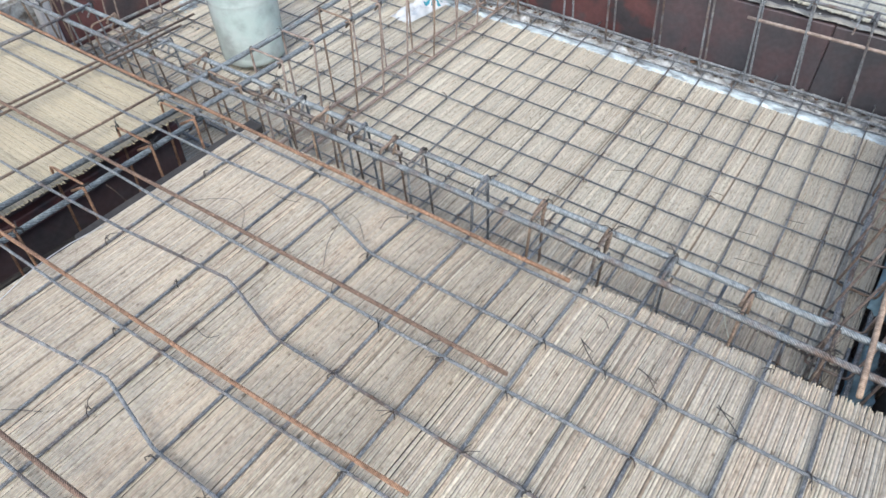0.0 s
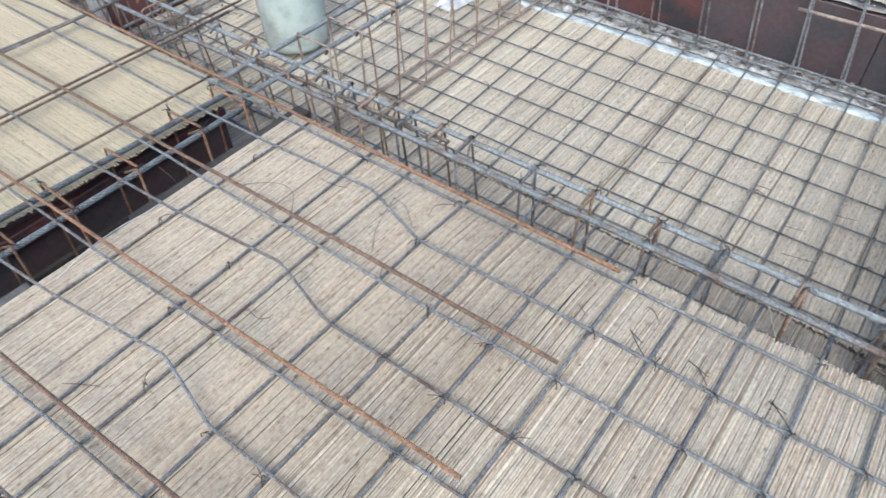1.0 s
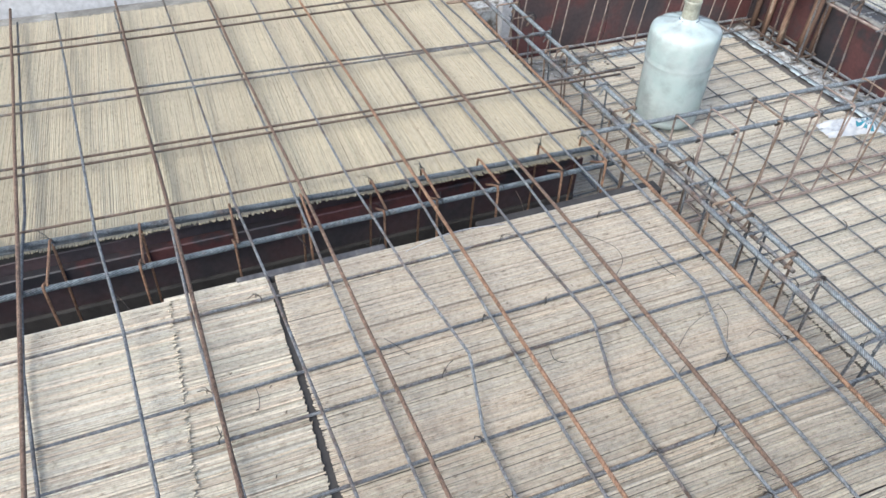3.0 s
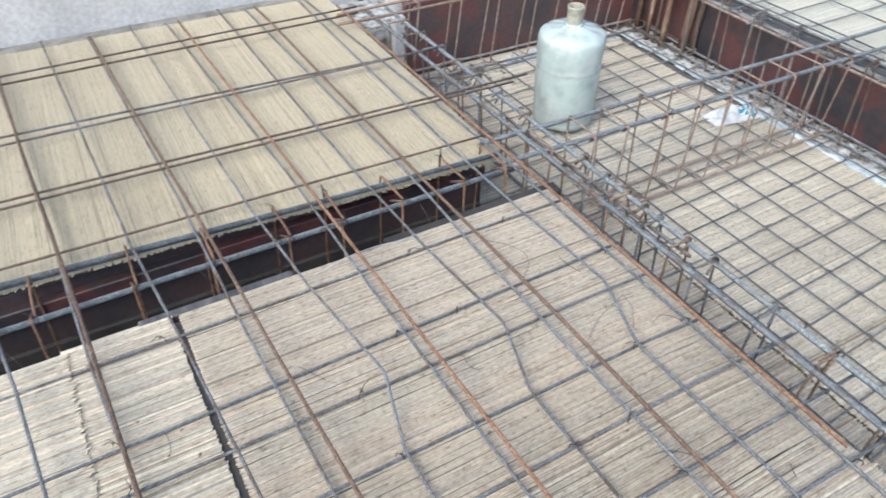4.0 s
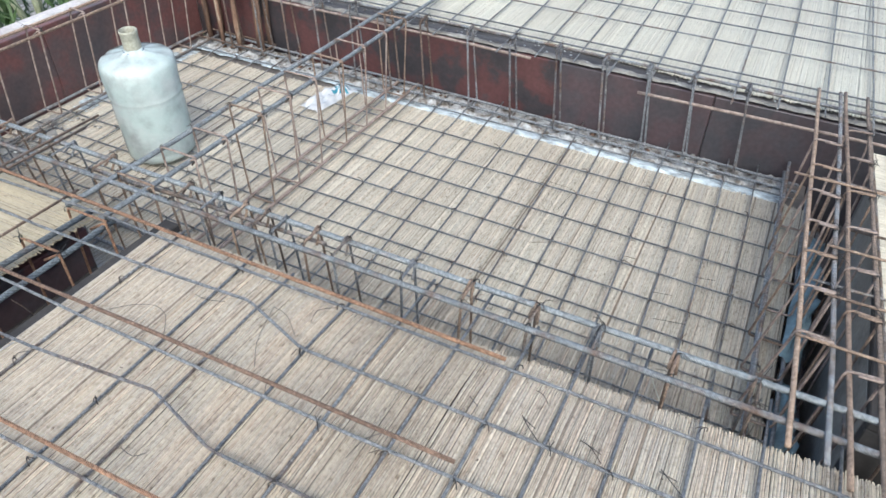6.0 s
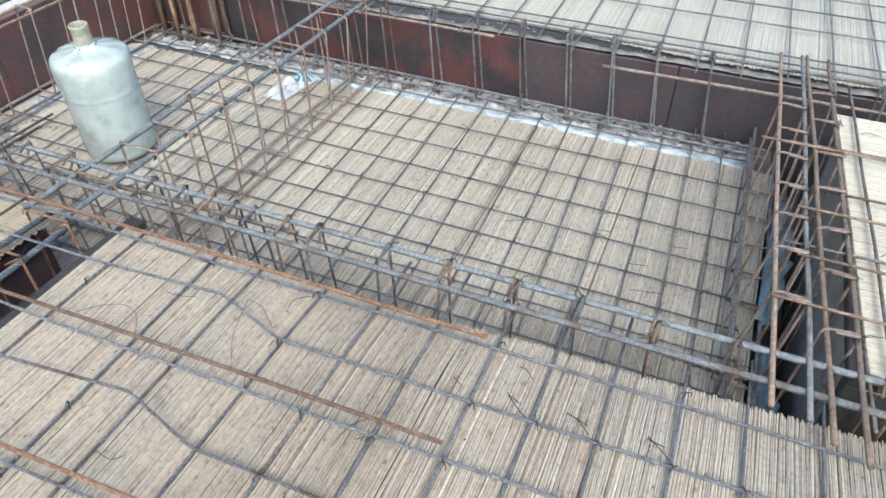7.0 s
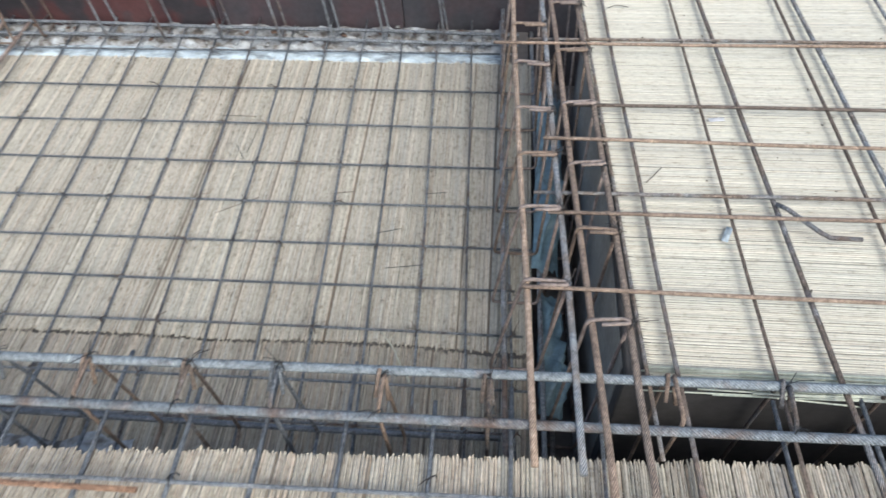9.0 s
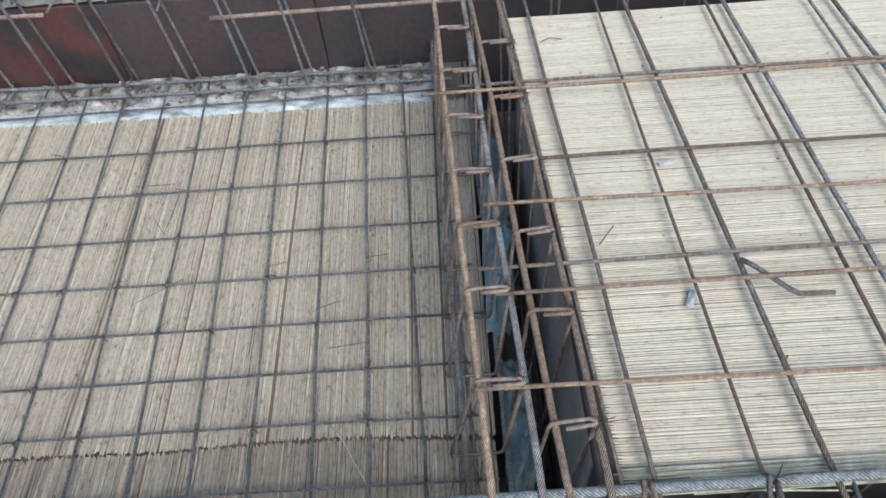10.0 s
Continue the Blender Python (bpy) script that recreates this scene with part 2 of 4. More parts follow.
def cloudy():
    """Milky scratched plastic: lets light through, a little clear, with a soft gloss."""
    m, nt, b = nodes_of("cloudy_bottle_plastic")
    n, fine = noise_tex(nt, 9, 5), noise_tex(nt, 13, 6, 0.6)
    col = ramp(nt, n.outputs[0], [(0.3, (0.80, 0.945, 0.92)), (0.5, (0.86, 0.965, 0.95)), (0.72, (0.94, 0.99, 0.985))])
    dif, tra, clr, gls = (nt.nodes.new(k) for k in ("ShaderNodeBsdfDiffuse", "ShaderNodeBsdfTranslucent", "ShaderNodeBsdfTransparent", "ShaderNodeBsdfGlossy"))
    nt.links.new(col.outputs[0], dif.inputs[0])
    nt.links.new(col.outputs[0], tra.inputs[0])
    clr.inputs[0].default_value = (0.94, 0.99, 0.97, 1)
    gls.inputs["Roughness"].default_value = 0.07
    m1, m2, m3 = (nt.nodes.new("ShaderNodeMixShader") for _ in range(3))
    m1.inputs[0].default_value = 0.52
    nt.links.new(dif.outputs[0], m1.inputs[1])
    nt.links.new(tra.outputs[0], m1.inputs[2])
    k = ramp(nt, fine.outputs[0], [(0.3, (0.05,) * 3), (0.5, (0.20,) * 3), (0.68, (0.40,) * 3)])
    tc, sep = nt.nodes.new("ShaderNodeTexCoord"), nt.nodes.new("ShaderNodeSeparateXYZ")
    nt.links.new(tc.outputs["Object"], sep.inputs[0])
    foot = ramp(nt, sep.outputs["Z"], [(0.018, (0.40,) * 3), (0.030, (0.30,) * 3), (0.042, (0.06,) * 3), (0.10, (0.13,) * 3), (0.21, (0.15,) * 3), (0.25, (0.0,) * 3)])
    mx = nt.nodes.new("ShaderNodeMath")
    mx.operation = "MAXIMUM"
    nt.links.new(k.outputs[0], mx.inputs[0])
    nt.links.new(foot.outputs[0], mx.inputs[1])
    nt.links.new(mx.outputs[0], m2.inputs[0])
    nt.links.new(m1.outputs[0], m2.inputs[1])
    nt.links.new(clr.outputs[0], m2.inputs[2])
    fr = add(nt, "ShaderNodeFresnel", IOR=1.45)
    nt.links.new(fr.outputs[0], m3.inputs[0])
    nt.links.new(m2.outputs[0], m3.inputs[1])
    nt.links.new(gls.outputs[0], m3.inputs[2])
    bp = add(nt, "ShaderNodeBump", Strength=0.45, Distance=0.012)
    nt.links.new(n.outputs[0], bp.inputs["Height"])
    for sh in (dif, gls):
        nt.links.new(bp.outputs[0], sh.inputs["Normal"])
    nt.links.new(m3.outputs[0], nt.nodes["Material Output"].inputs[0])
    return m


M_BOTTLE = cloudy()


def pouch():
    """White film with a blue eight-rayed mark near one end."""
    m, nt, b = nodes_of("printed_pouch")
    tc, sep = nt.nodes.new("ShaderNodeTexCoord"), nt.nodes.new("ShaderNodeSeparateXYZ")
    nt.links.new(tc.outputs["Object"], sep.inputs[0])
    x, y = math_node(nt, "SUBTRACT", sep.outputs[0], 0.07), sep.outputs[1]
    turn = math_node(nt, "ARCTAN2", y, x)
    ray = math_node(nt, "GREATER_THAN", math_node(nt, "COSINE", math_node(nt, "MULTIPLY", turn, 8.0)), 0.1)
    far = math_node(nt, "SQRT", math_node(nt, "ADD", math_node(nt, "MULTIPLY", x, x), math_node(nt, "MULTIPLY", y, y)))
    mark = math_node(nt, "MULTIPLY", ray, math_node(nt, "LESS_THAN", far, 0.046))
    n = noise_tex(nt, 22, 3)
    film = ramp(nt, n.outputs[0], [(0.35, (0.62, 0.67, 0.74)), (0.6, (0.82, 0.85, 0.88))])
    nt.links.new(mix(nt, mark, film.outputs[0], (0.03, 0.33, 0.46)), b.inputs["Base Color"])
    b.inputs["Roughness"].default_value = 0.25
    b.inputs["Alpha"].default_value = 0.60
    return m


M_POUCH = pouch()
M_REED_EDGE = rough_surface("greenish_reed", [(0.3, (0.36, 0.38, 0.30)), (0.6, (0.58, 0.60, 0.50)), (0.8, (0.68, 0.69, 0.62))], 20, 120, 0.5, 0.2)
M_DEBRIS = rough_surface("dark_crumbs", [(0.3, (0.05, 0.042, 0.035)), (0.6, (0.14, 0.11, 0.085)), (0.8, (0.3, 0.27, 0.23))], 3, 120, 0.9, 0.3)

# ---------------------------------------------------------------- mesh helpers
def mesh_object(name, verts, faces, material, parent=None, smooth=False, uvs=None):
    me = bpy.data.meshes.new(name)
    me.from_pydata(verts, [], faces)
    me.materials.append(material)
    if smooth:
        me.polygons.foreach_set("use_smooth", [True] * len(me.polygons))
    if uvs is not None:
        layer = me.uv_layers.new(name="UVMap")
        idx = np.empty(len(me.loops), dtype=np.int32)
        me.loops.foreach_get("vertex_index", idx)
        layer.data.foreach_set("uv", np.asarray(uvs, dtype=np.float32)[idx].ravel())
    me.update()
    ob = new(name, me)
    if parent is not None:
        ob.parent = parent
    return ob


class Soup:
    """Collects vertices, faces and UVs of one mesh."""
    def __init__(self):
        self.v, self.f, self.uv = [], [], []

    def tube(self, pts, r, sides=6, cap=True):
        pts = [Vector(p) for p in pts]
        base, n = len(self.v), len(pts)
        up = Vector((0.31, 0.22, 0.93)).normalized()
        length = 0.0
        for i, p in enumerate(pts):
            d = (pts[min(i + 1, n - 1)] - pts[max(i - 1, 0)]).normalized()
            if abs(d.dot(up)) > 0.97:
                up = Vector((1, 0.1, 0))
            a = d.cross(up).normalized()
            b = a.cross(d)
            up = b
            if i:
                length += (p - pts[i - 1]).length
            for k in range(sides):
                t = 2 * math.pi * k / sides
                self.v.append(tuple(p + a * (r * math.cos(t)) + b * (r * math.sin(t))))
                self.uv.append((k / sides * 6, length * 110))
        for i in range(n - 1):
            for k in range(sides):
                q = base + i * sides
                self.f.append((q + k, q + (k + 1) % sides, q + sides + (k + 1) % sides, q + sides + k))
        if cap:
            self.f.append(tuple(base + k for k in reversed(range(sides))))
            self.f.append(tuple(base + (n - 1) * sides + k for k in range(sides)))

    def box(self, lo, hi):
        b = len(self.v)
        for z in (lo[2], hi[2]):
            for x, y in ((lo[0], lo[1]), (hi[0], lo[1]), (hi[0], hi[1]), (lo[0], hi[1])):
                self.v.append((x, y, z))
                self.uv.append((x, y))
        for q in ((3, 2, 1, 0), (4, 5, 6, 7), (0, 1, 5, 4), (1, 2, 6, 5), (2, 3, 7, 6), (3, 0, 4, 7)):
            self.f.append(tuple(b + i for i in q))

    def make(self, name, material, parent=None, smooth=True):
        return mesh_object(name, self.v, self.f, material, parent, smooth, self.uv)


def box_bm(lo, hi, bevel=0.003):
    bm = bmesh.new()
    bmesh.ops.create_cube(bm, size=1)
    for v in bm.verts:
        v.co = Vector([lo[i] + (v.co[i] + 0.5) * (hi[i] - lo[i]) for i in range(3)])
    if bevel:
        bmesh.ops.bevel(bm, geom=bm.edges[:], offset=bevel, segments=1, affect="EDGES")
    return bm


def empty(name, at=(0, 0, 0)):
    ob = new(name)
    ob.location = at
    return ob


RNG = random.Random(7)


def wavy(a, b, n, amp, seed):
    """Points on a nearly straight bar from a to b, a little bent as hand-laid steel is."""
    a, b = Vector(a), Vector(b)
    out = []
    for i in range(n + 1):
        s = i / n
        p = a.lerp(b, s)
        p.x += amp * noise.noise((seed * 3.1, s * 4, 0.3))
        p.y += amp * noise.noise((seed * 3.1, s * 4, 5.3))
        p.z += 0.5 * amp * noise.noise((seed * 3.1, s * 5, 9.3))
        out.append(p)
    return out


COUNT = [0]


def steel_bar(a, b, r, material, label, group, amp=0.004, via=None, n=14):
    COUNT[0] += 1
    s = Soup()
    s.tube(via if via else wavy(a, b, n, amp, COUNT[0]), r)
    ob = s.make("steel_bar", material)
    return tagged(ob, label, "rebar", group)


# ---------------------------------------------------------------- reed mats
def reed_mat(name, x0, x1, y0, y1, z, along, material, label, width=0.0043, seg=9, edge0=None, edge1=None, fray=0.012, fray1=None, slit=0.05, relief=0.0009, droop=None, tight=0.955):
    """A mat of split reeds lying at height z, one half-round strip beside the other; edge0/edge1 give the two ends as functions of the cross coordinate."""
    rnd = random.Random(int(abs(x0 * 971 + y1 * 377)))
    s = Soup()
    u, end = (x0, x1) if along == "y" else (y0, y1)
    lo, hi = (y0, y1) if along == "y" else (x0, x1)
    fray1 = fray if fray1 is None else fray1
    k = 0
    while u < end:
        w = width * min(1.7, max(0.5, rnd.lognormvariate(0, 0.28)))
        e0 = (edge0(u) if edge0 else lo) + rnd.gauss(0, fray)
        e1 = (edge1(u) if edge1 else hi) + rnd.gauss(0, fray1)
        h = rnd.gauss(0, relief * 0.6)
        lean = rnd.uniform(-0.0006, 0.0006)
        fill = rnd.uniform(0.62, 0.85) if rnd.random() < slit else rnd.uniform(tight, 1.0)
        low, top = (0.0042 if fill < 0.9 else 0.0006 + relief), relief * rnd.uniform(0.6, 1.2)
        base, skew, lift = len(s.v), rnd.gauss(0, 0.0010), rnd.uniform(-0.0003, 0.0016)
        for i in range(seg + 1):
            t = (0.0, *(0.006 + 0.988 * n / (seg - 2) for n in range(seg - 1)), 1.0)[i]
            q = e0 + (e1 - e0) * t
            tip = 0.55 if i in (0, seg) else 1.0
            c = u + 0.0025 * noise.noise((u * 3, q * 1.3, 0)) + 0.0012 * noise.noise((k * 7.3, q * 7, 2.0)) + (skew if i == seg else 0.0)
            zz = z + h + 0.004 * noise.noise((u * 2.2, q * 2.2, 4.0)) + (lift if i == seg else 0.0) - (droop(u, q) if droop else 0.0)
            for a, dz in ((0.0, -low), (0.16, 0.35 * top - lean), (0.5, top), (0.84, 0.35 * top + lean), (1.0, -low)):
                off = w * fill * (0.5 + (a - 0.5) * tip)
                s.v.append((c + off, q, zz + dz) if along == "y" else (q, c + off, zz + dz))
                s.uv.append((u, q))
        for i in range(seg):
            for j in range(4):
                q = base + i * 5 + j
                f = (q, q + 1, q + 6, q + 5)
                s.f.append(f if along == "x" else tuple(reversed(f)))
        for q in (base, base + seg * 5):
            s.f.append(tuple(q + n for n in range(5)))
        u += w
        k += 1
    ob = s.make(name, material, None, True)
    return tagged(ob, label, "reed mat", kind="stuff")


Z_A, Z_C, Z_D = 0.300, -0.014, 0.262        # tops of the mats


def edge_a(x):
    """Front edge of the near deck."""
    return -1.297 + 0.04 * x


def sag(x, y):
    """How far the overhanging front of the near mat hangs below the deck."""
    return 0.020 * min(1.0, max(0.0, (y + 1.47) / 0.15)) * min(1.0, max(0.0, (x + 1.1) / 0.4))


def edge_e(y):
    """Trench edge of the pale mat."""
    return 0.252 - 0.057 * (y + 0.05)


X_AB0, X_AB1 = -1.645, -1.347               # beam trench beside the near panel
E_X0, E_Y0, E_Y1 = 0.285, -1.155, -0.075
X_L = -2.72                                 # left shuttering wall
Y_F = 0.215                                 # far shuttering wall


def board(name, lo, hi, material, label, category="formwork board", bevel=0.003):
    bm = box_bm(lo, hi, bevel)
    me = bpy.data.meshes.new(name)
    bm.to_mesh(me)
    bm.free()
    me.materials.append(material)
    return tagged(new(name, me), label, category, kind="structure")


# ---------------------------------------------------------------- decks, trenches, shuttering
board("floor_near", (X_AB1, -4.2, Z_A - 0.03), (2.6, -1.475, Z_A - 0.007), M_BLACK, "dark plywood deck under the near reed mat")
board("floor_side", (-2.95, -4.2, Z_A - 0.03), (X_AB0, -1.385, Z_A - 0.007), M_BLACK, "dark plywood deck under the yellow reed mat")
board("floor_sunken", (X_L, -1.38, Z_C - 0.03), (0.155, Y_F, Z_C - 0.012), M_DARK, "dark slurry-stained deck of the sunken slab panel")
board("floor_far", (X_L, Y_F + 0.032, Z_D - 0.035), (3.2, 4.2, Z_D - 0.012), M_TIMBER, "weathered grey timber deck under the far reed mat")
board("floor_right", (E_X0, E_Y0, Z_A - 0.03), (2.6, E_Y1, Z_A - 0.007), M_BLACK, "plywood deck under the pale reed mat")
board("beam_floor_side", (X_AB0, -4.2, -0.16), (X_AB1, -1.38, -0.13), M_DARK, "dark bottom board of the beam trench")
board("beam_floor_right", (0.157, -1.34, -0.26), (E_X0, Y_F, -0.23), M_DARK, "dark bottom board of the beam trench")
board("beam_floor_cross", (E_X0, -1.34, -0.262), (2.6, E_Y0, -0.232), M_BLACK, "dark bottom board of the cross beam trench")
board("beam_floor_back", (E_X0, E_Y1, -0.262), (2.6, Y_F, -0.232), M_DARK, "dark bottom board of the back beam trench")
for k, (a, b) in enumerate(((X_L, -1.62), (-1.618, -0.84), (-0.838, -0.24), (-0.238, 1.2), (1.202, 3.2))):
    board("wall_far", (a, Y_F, -0.28), (b, Y_F + 0.03, Z_D - 0.018 - 0.005 * (k == 1) - 0.008 * (a > -1)), M_BOARD if a < -0.9 else M_BOARD_D if a < -0.3 else M_BOARD_N, "stained dark red shuttering board wall of the sunken panel")
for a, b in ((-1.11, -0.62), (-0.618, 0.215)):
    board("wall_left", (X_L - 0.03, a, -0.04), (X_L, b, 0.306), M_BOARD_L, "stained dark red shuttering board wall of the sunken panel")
board("wall_left_cap", (X_L - 0.105, -1.05, -0.04), (X_L - 0.034, 3.4, 0.318), M_CAP, "pinkish plastered parapet top beside the shuttering", "parapet", 0.008)
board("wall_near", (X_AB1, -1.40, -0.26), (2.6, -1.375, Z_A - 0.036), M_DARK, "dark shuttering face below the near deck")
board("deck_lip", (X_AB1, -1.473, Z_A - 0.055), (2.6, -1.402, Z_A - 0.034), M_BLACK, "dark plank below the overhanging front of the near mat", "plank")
board("wall_near_side", (X_L, -1.41, -0.04), (X_AB0, -1.385, Z_A - 0.008), M_BOARD, "dark red shuttering face below the side deck")
board("wall_trench_side", (X_AB0 - 0.03, -4.2, -0.13), (X_AB0 - 0.002, -1.39, Z_A - 0.032), M_BOARD_D, "dark red side board of the beam trench")
# added strip: shade of the deep, narrow trench put into near-black colour
board("wall_trench_shade", (X_AB0 - 0.001, -4.2, -0.128), (X_AB0 + 0.014, -1.392, 0.085), M_BLACK, "black strip standing for the shade low on the beam trench side")
board("wall_trench_ledge", (X_AB0 - 0.002, -4.2, 0.19), (X_AB0 + 0.026, -1.39, 0.235), M_BOARD, "dark red batten along the trench side")
board("wall_trench_near", (X_AB1 + 0.002, -4.2, -0.13), (X_AB1 + 0.03, -1.40, Z_A - 0.032), M_DARK, "dark side board of the beam trench")
board("wall_trench_sunken", (0.13, -1.34, -0.23), (0.155, Y_F, Z_C - 0.034), M_DARK, "dark side board of the beam trench")
board("wall_trench_right", (E_X0, E_Y0 + 0.03, -0.23), (E_X0 + 0.03, E_Y1 - 0.03, Z_A - 0.032), M_PLY, "dark side board of the beam trench")
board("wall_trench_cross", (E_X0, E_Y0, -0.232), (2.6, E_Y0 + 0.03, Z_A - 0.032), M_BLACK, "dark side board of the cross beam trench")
board("wall_trench_back", (E_X0, E_Y1 - 0.03, -0.232), (2.6, E_Y1, Z_A - 0.032), M_DARK, "dark side board of the back beam trench")
# added out of view to keep light from entering the trenches' open end
board("trench_end_blocker", (2.602, -1.34, -0.262), (2.63, Y_F, Z_A - 0.032), M_DARK, "added dark board blocking light at the unseen end of the beam trenches")
board("parapet_side", (-3.27, -4.2, -0.6), (-3.07, -1.17, 0.95), M_PLASTER, "pale plastered parapet wall beside the yellow mat", "parapet", 0.01)
board("ledge_corner", (-3.07, -1.41, -0.05), (X_L - 0.032, -1.052, 0.215), M_SLURRY2, "rough grey mortar ledge at the corner of the sunken panel", "ledge", 0.01)
board("ledge_stub", (X_L - 0.03, -1.165, -0.04), (X_L + 0.012, -1.112, 0.262), M_PLASTER, "pale grey concrete stub at the end of the shuttering", "stub", 0.006)
board("parapet_foot", (-3.07, -4.2, -0.6), (-2.95, -1.42, 0.292), M_SLURRY, "grey mortar ledge between mat and parapet", "ledge", 0.006)
board("building_wall", (-3.05, -4.15, -3.21), (2.55, 4.15, -0.285), M_PLASTER, "plain pale plastered building below the roof deck", "building", 0)
ground = board("ground", (-150, -150, -3.4), (150, 150, -3.2), M_SLURRY, "grey earth far below the roof deck", "ground", 0)

board("trim_trench_end", (-1.396, -1.85, 0.262), (X_AB1 - 0.002, -1.305, 0.290), M_BLACK, "black plank along the end of the beam trench", "plank", 0.004)
board("trim_trench", (X_AB1 - 0.034, -2.46, 0.270), (X_AB1 - 0.013, -2.10, 0.303), M_TIMBER, "mortar-stained timber strip along the trench edge", "timber strip", 0.004)

# reed mats
SEAM = -0.457                               # joint between the two near mats
reed_mat("reed_mat", X_AB1 - 0.012, SEAM, -2.372, -1.3, Z_A, "y", M_REED_A, "weathered tan split-reed mat with frayed edge on the near deck", edge0=lambda x: -2.374 + 0.012 * (x + 1.3), edge1=lambda x: edge_a(x) + 0.003 * noise.noise((x * 5, 3.0, 0)), fray=0.001, fray1=0.0022, slit=0.008, width=0.0044, seg=24, relief=0.0011, droop=sag, tight=0.90)
reed_mat("reed_mat", SEAM + 0.004, 2.4, -2.372, -1.3, Z_A, "y", M_REED_P, "paler split-reed mat with frayed front edge beside a dark seam", edge0=lambda x: -2.374 + 0.012 * (x + 1.3), edge1=lambda x: edge_a(x) + 0.003 * noise.noise((x * 5, 3.0, 0)), fray=0.001, fray1=0.0022, slit=0.008, width=0.0044, seg=24, relief=0.0011, droop=sag, tight=0.90)
reed_mat("reed_mat", X_AB1 - 0.02, 2.4, -2.62, -2.39, Z_A, "y", M_REED_W, "paler split-reed mat strip beside a dark joint", edge1=lambda x: -2.389 + 0.004 * noise.noise((x * 3, 5.0, 0)) + 0.012 * (x + 1.3), fray=0.004, fray1=0.0012, width=0.0044)
reed_mat("reed_mat", X_AB1 - 0.005, 2.4, -4.1, -2.6, Z_A + 0.006, "y", M_REED_W, "paler split-reed mat lapped over the next mat", edge1=lambda x: -2.605 + 0.01 * (x + 1.3), fray=0.004, fray1=0.003, width=0.0044, seg=14)
reed_mat("reed_mat", X_L + 0.02, 0.158, -0.95, 0.035, Z_C, "y", M_REED_C, "weathered tan split-reed mat on the sunken deck", edge0=lambda x: -0.950 + 0.014 * noise.noise((x * 2.2, 8.0, 0)), edge1=lambda x: 0.035 - 0.028 * min(1.0, max(0.0, (-1.78 - x) / 0.06)), fray=0.0022, fray1=0.004, slit=0.008, relief=0.0008, tight=0.92)
reed_mat("reed_mat", X_L + 0.02, 0.155, -1.37, -0.955, Z_C - 0.006, "y", M_REED_G, "greyer split-reed mat under the beam cage", edge1=lambda x: -0.951 + 0.014 * noise.noise((x * 2.2, 8.0, 0)) - 0.014 * max(0, noise.noise((x * 3.1, 1.0, 0))), fray=0.0018, slit=0.05, tight=0.91)
reed_mat("reed_mat", -2.985, X_AB0 + 0.012, -4.1, -1.372, Z_A, "x", M_REED_B, "yellowish split-reed mat on the side deck", edge1=lambda y: -1.692 + 0.0556 * (y + 4.1) + 0.006 * noise.noise((y * 6, 2.0, 0)), fray=0.0025, slit=0.0, relief=0.0003)
reed_mat("reed_mat", E_X0 - 0.005, 2.4, E_Y0 - 0.004, E_Y1 + 0.01, Z_A, "x", M_REED_E, "pale bleached split-reed mat on the deck", edge0=edge_e, fray=0.0012, fray1=0.005, slit=0.0, relief=0.0004)
reed_mat("reed_mat", X_L + 0.02, 3.0, Y_F + 0.095, 2.2, Z_D, "y", M_REED_D, "pale split-reed mat with ragged edge on the far deck", edge0=lambda x: Y_F + 0.095 - 0.062 * min(1.0, max(0.0, (x + 0.9) / 0.7)) + 0.02 * noise.noise((x * 1.7, 2.0, 0)) + 0.012 * noise.noise((x * 14, 4.0, 0)), fray=0.004, slit=0.01, relief=0.0006)
reed_mat("reed_mat", X_L + 0.02, 3.0, 2.15, 4.0, Z_D + 0.005, "y", M_REED_E, "pale split-reed mat on the far deck", fray=0.006, slit=0.01, relief=0.0006)

# ---------------------------------------------------------------- slab mesh bars
LC = "thin grey ribbed steel bar of the sunken slab mesh"
LA = "grey ribbed steel bar of the near slab mesh"
R_C, R_A = 0.0028, 0.0035
COLS = [0.082, -0.016, -0.12, -0.23, -0.349, -0.463, -0.579, -0.695, -0.818, -0.931, -1.05, -1.177, -1.295, -1.41, -1.53, -1.655, -1.77, -1.89, -2.01, -2.125, -2.245, -2.36, -2.48, -2.59]
for i, x in enumerate(COLS):
    steel_bar((x + 0.052, -1.36, -0.005), (x - 0.007, 0.19 + 0.025 * ((i * 7) % 3), -0.001 + 0.006 * ((i * 5) % 3)), R_C, M_STEEL, LC, "sunken mesh bars")
ROWS_C = [0.055, -0.122, -0.274, -0.424, -0.559, -0.690, -0.806, -0.920, -1.048, -1.14]
for i, y in enumerate(ROWS_C):
    steel_bar((X_L + 0.06, y - 0.012, 0.004), (0.12 + 0.02 * (i % 3), y + 0.001, 0.004), R_C, M_STEEL, LC, "sunken mesh bars")
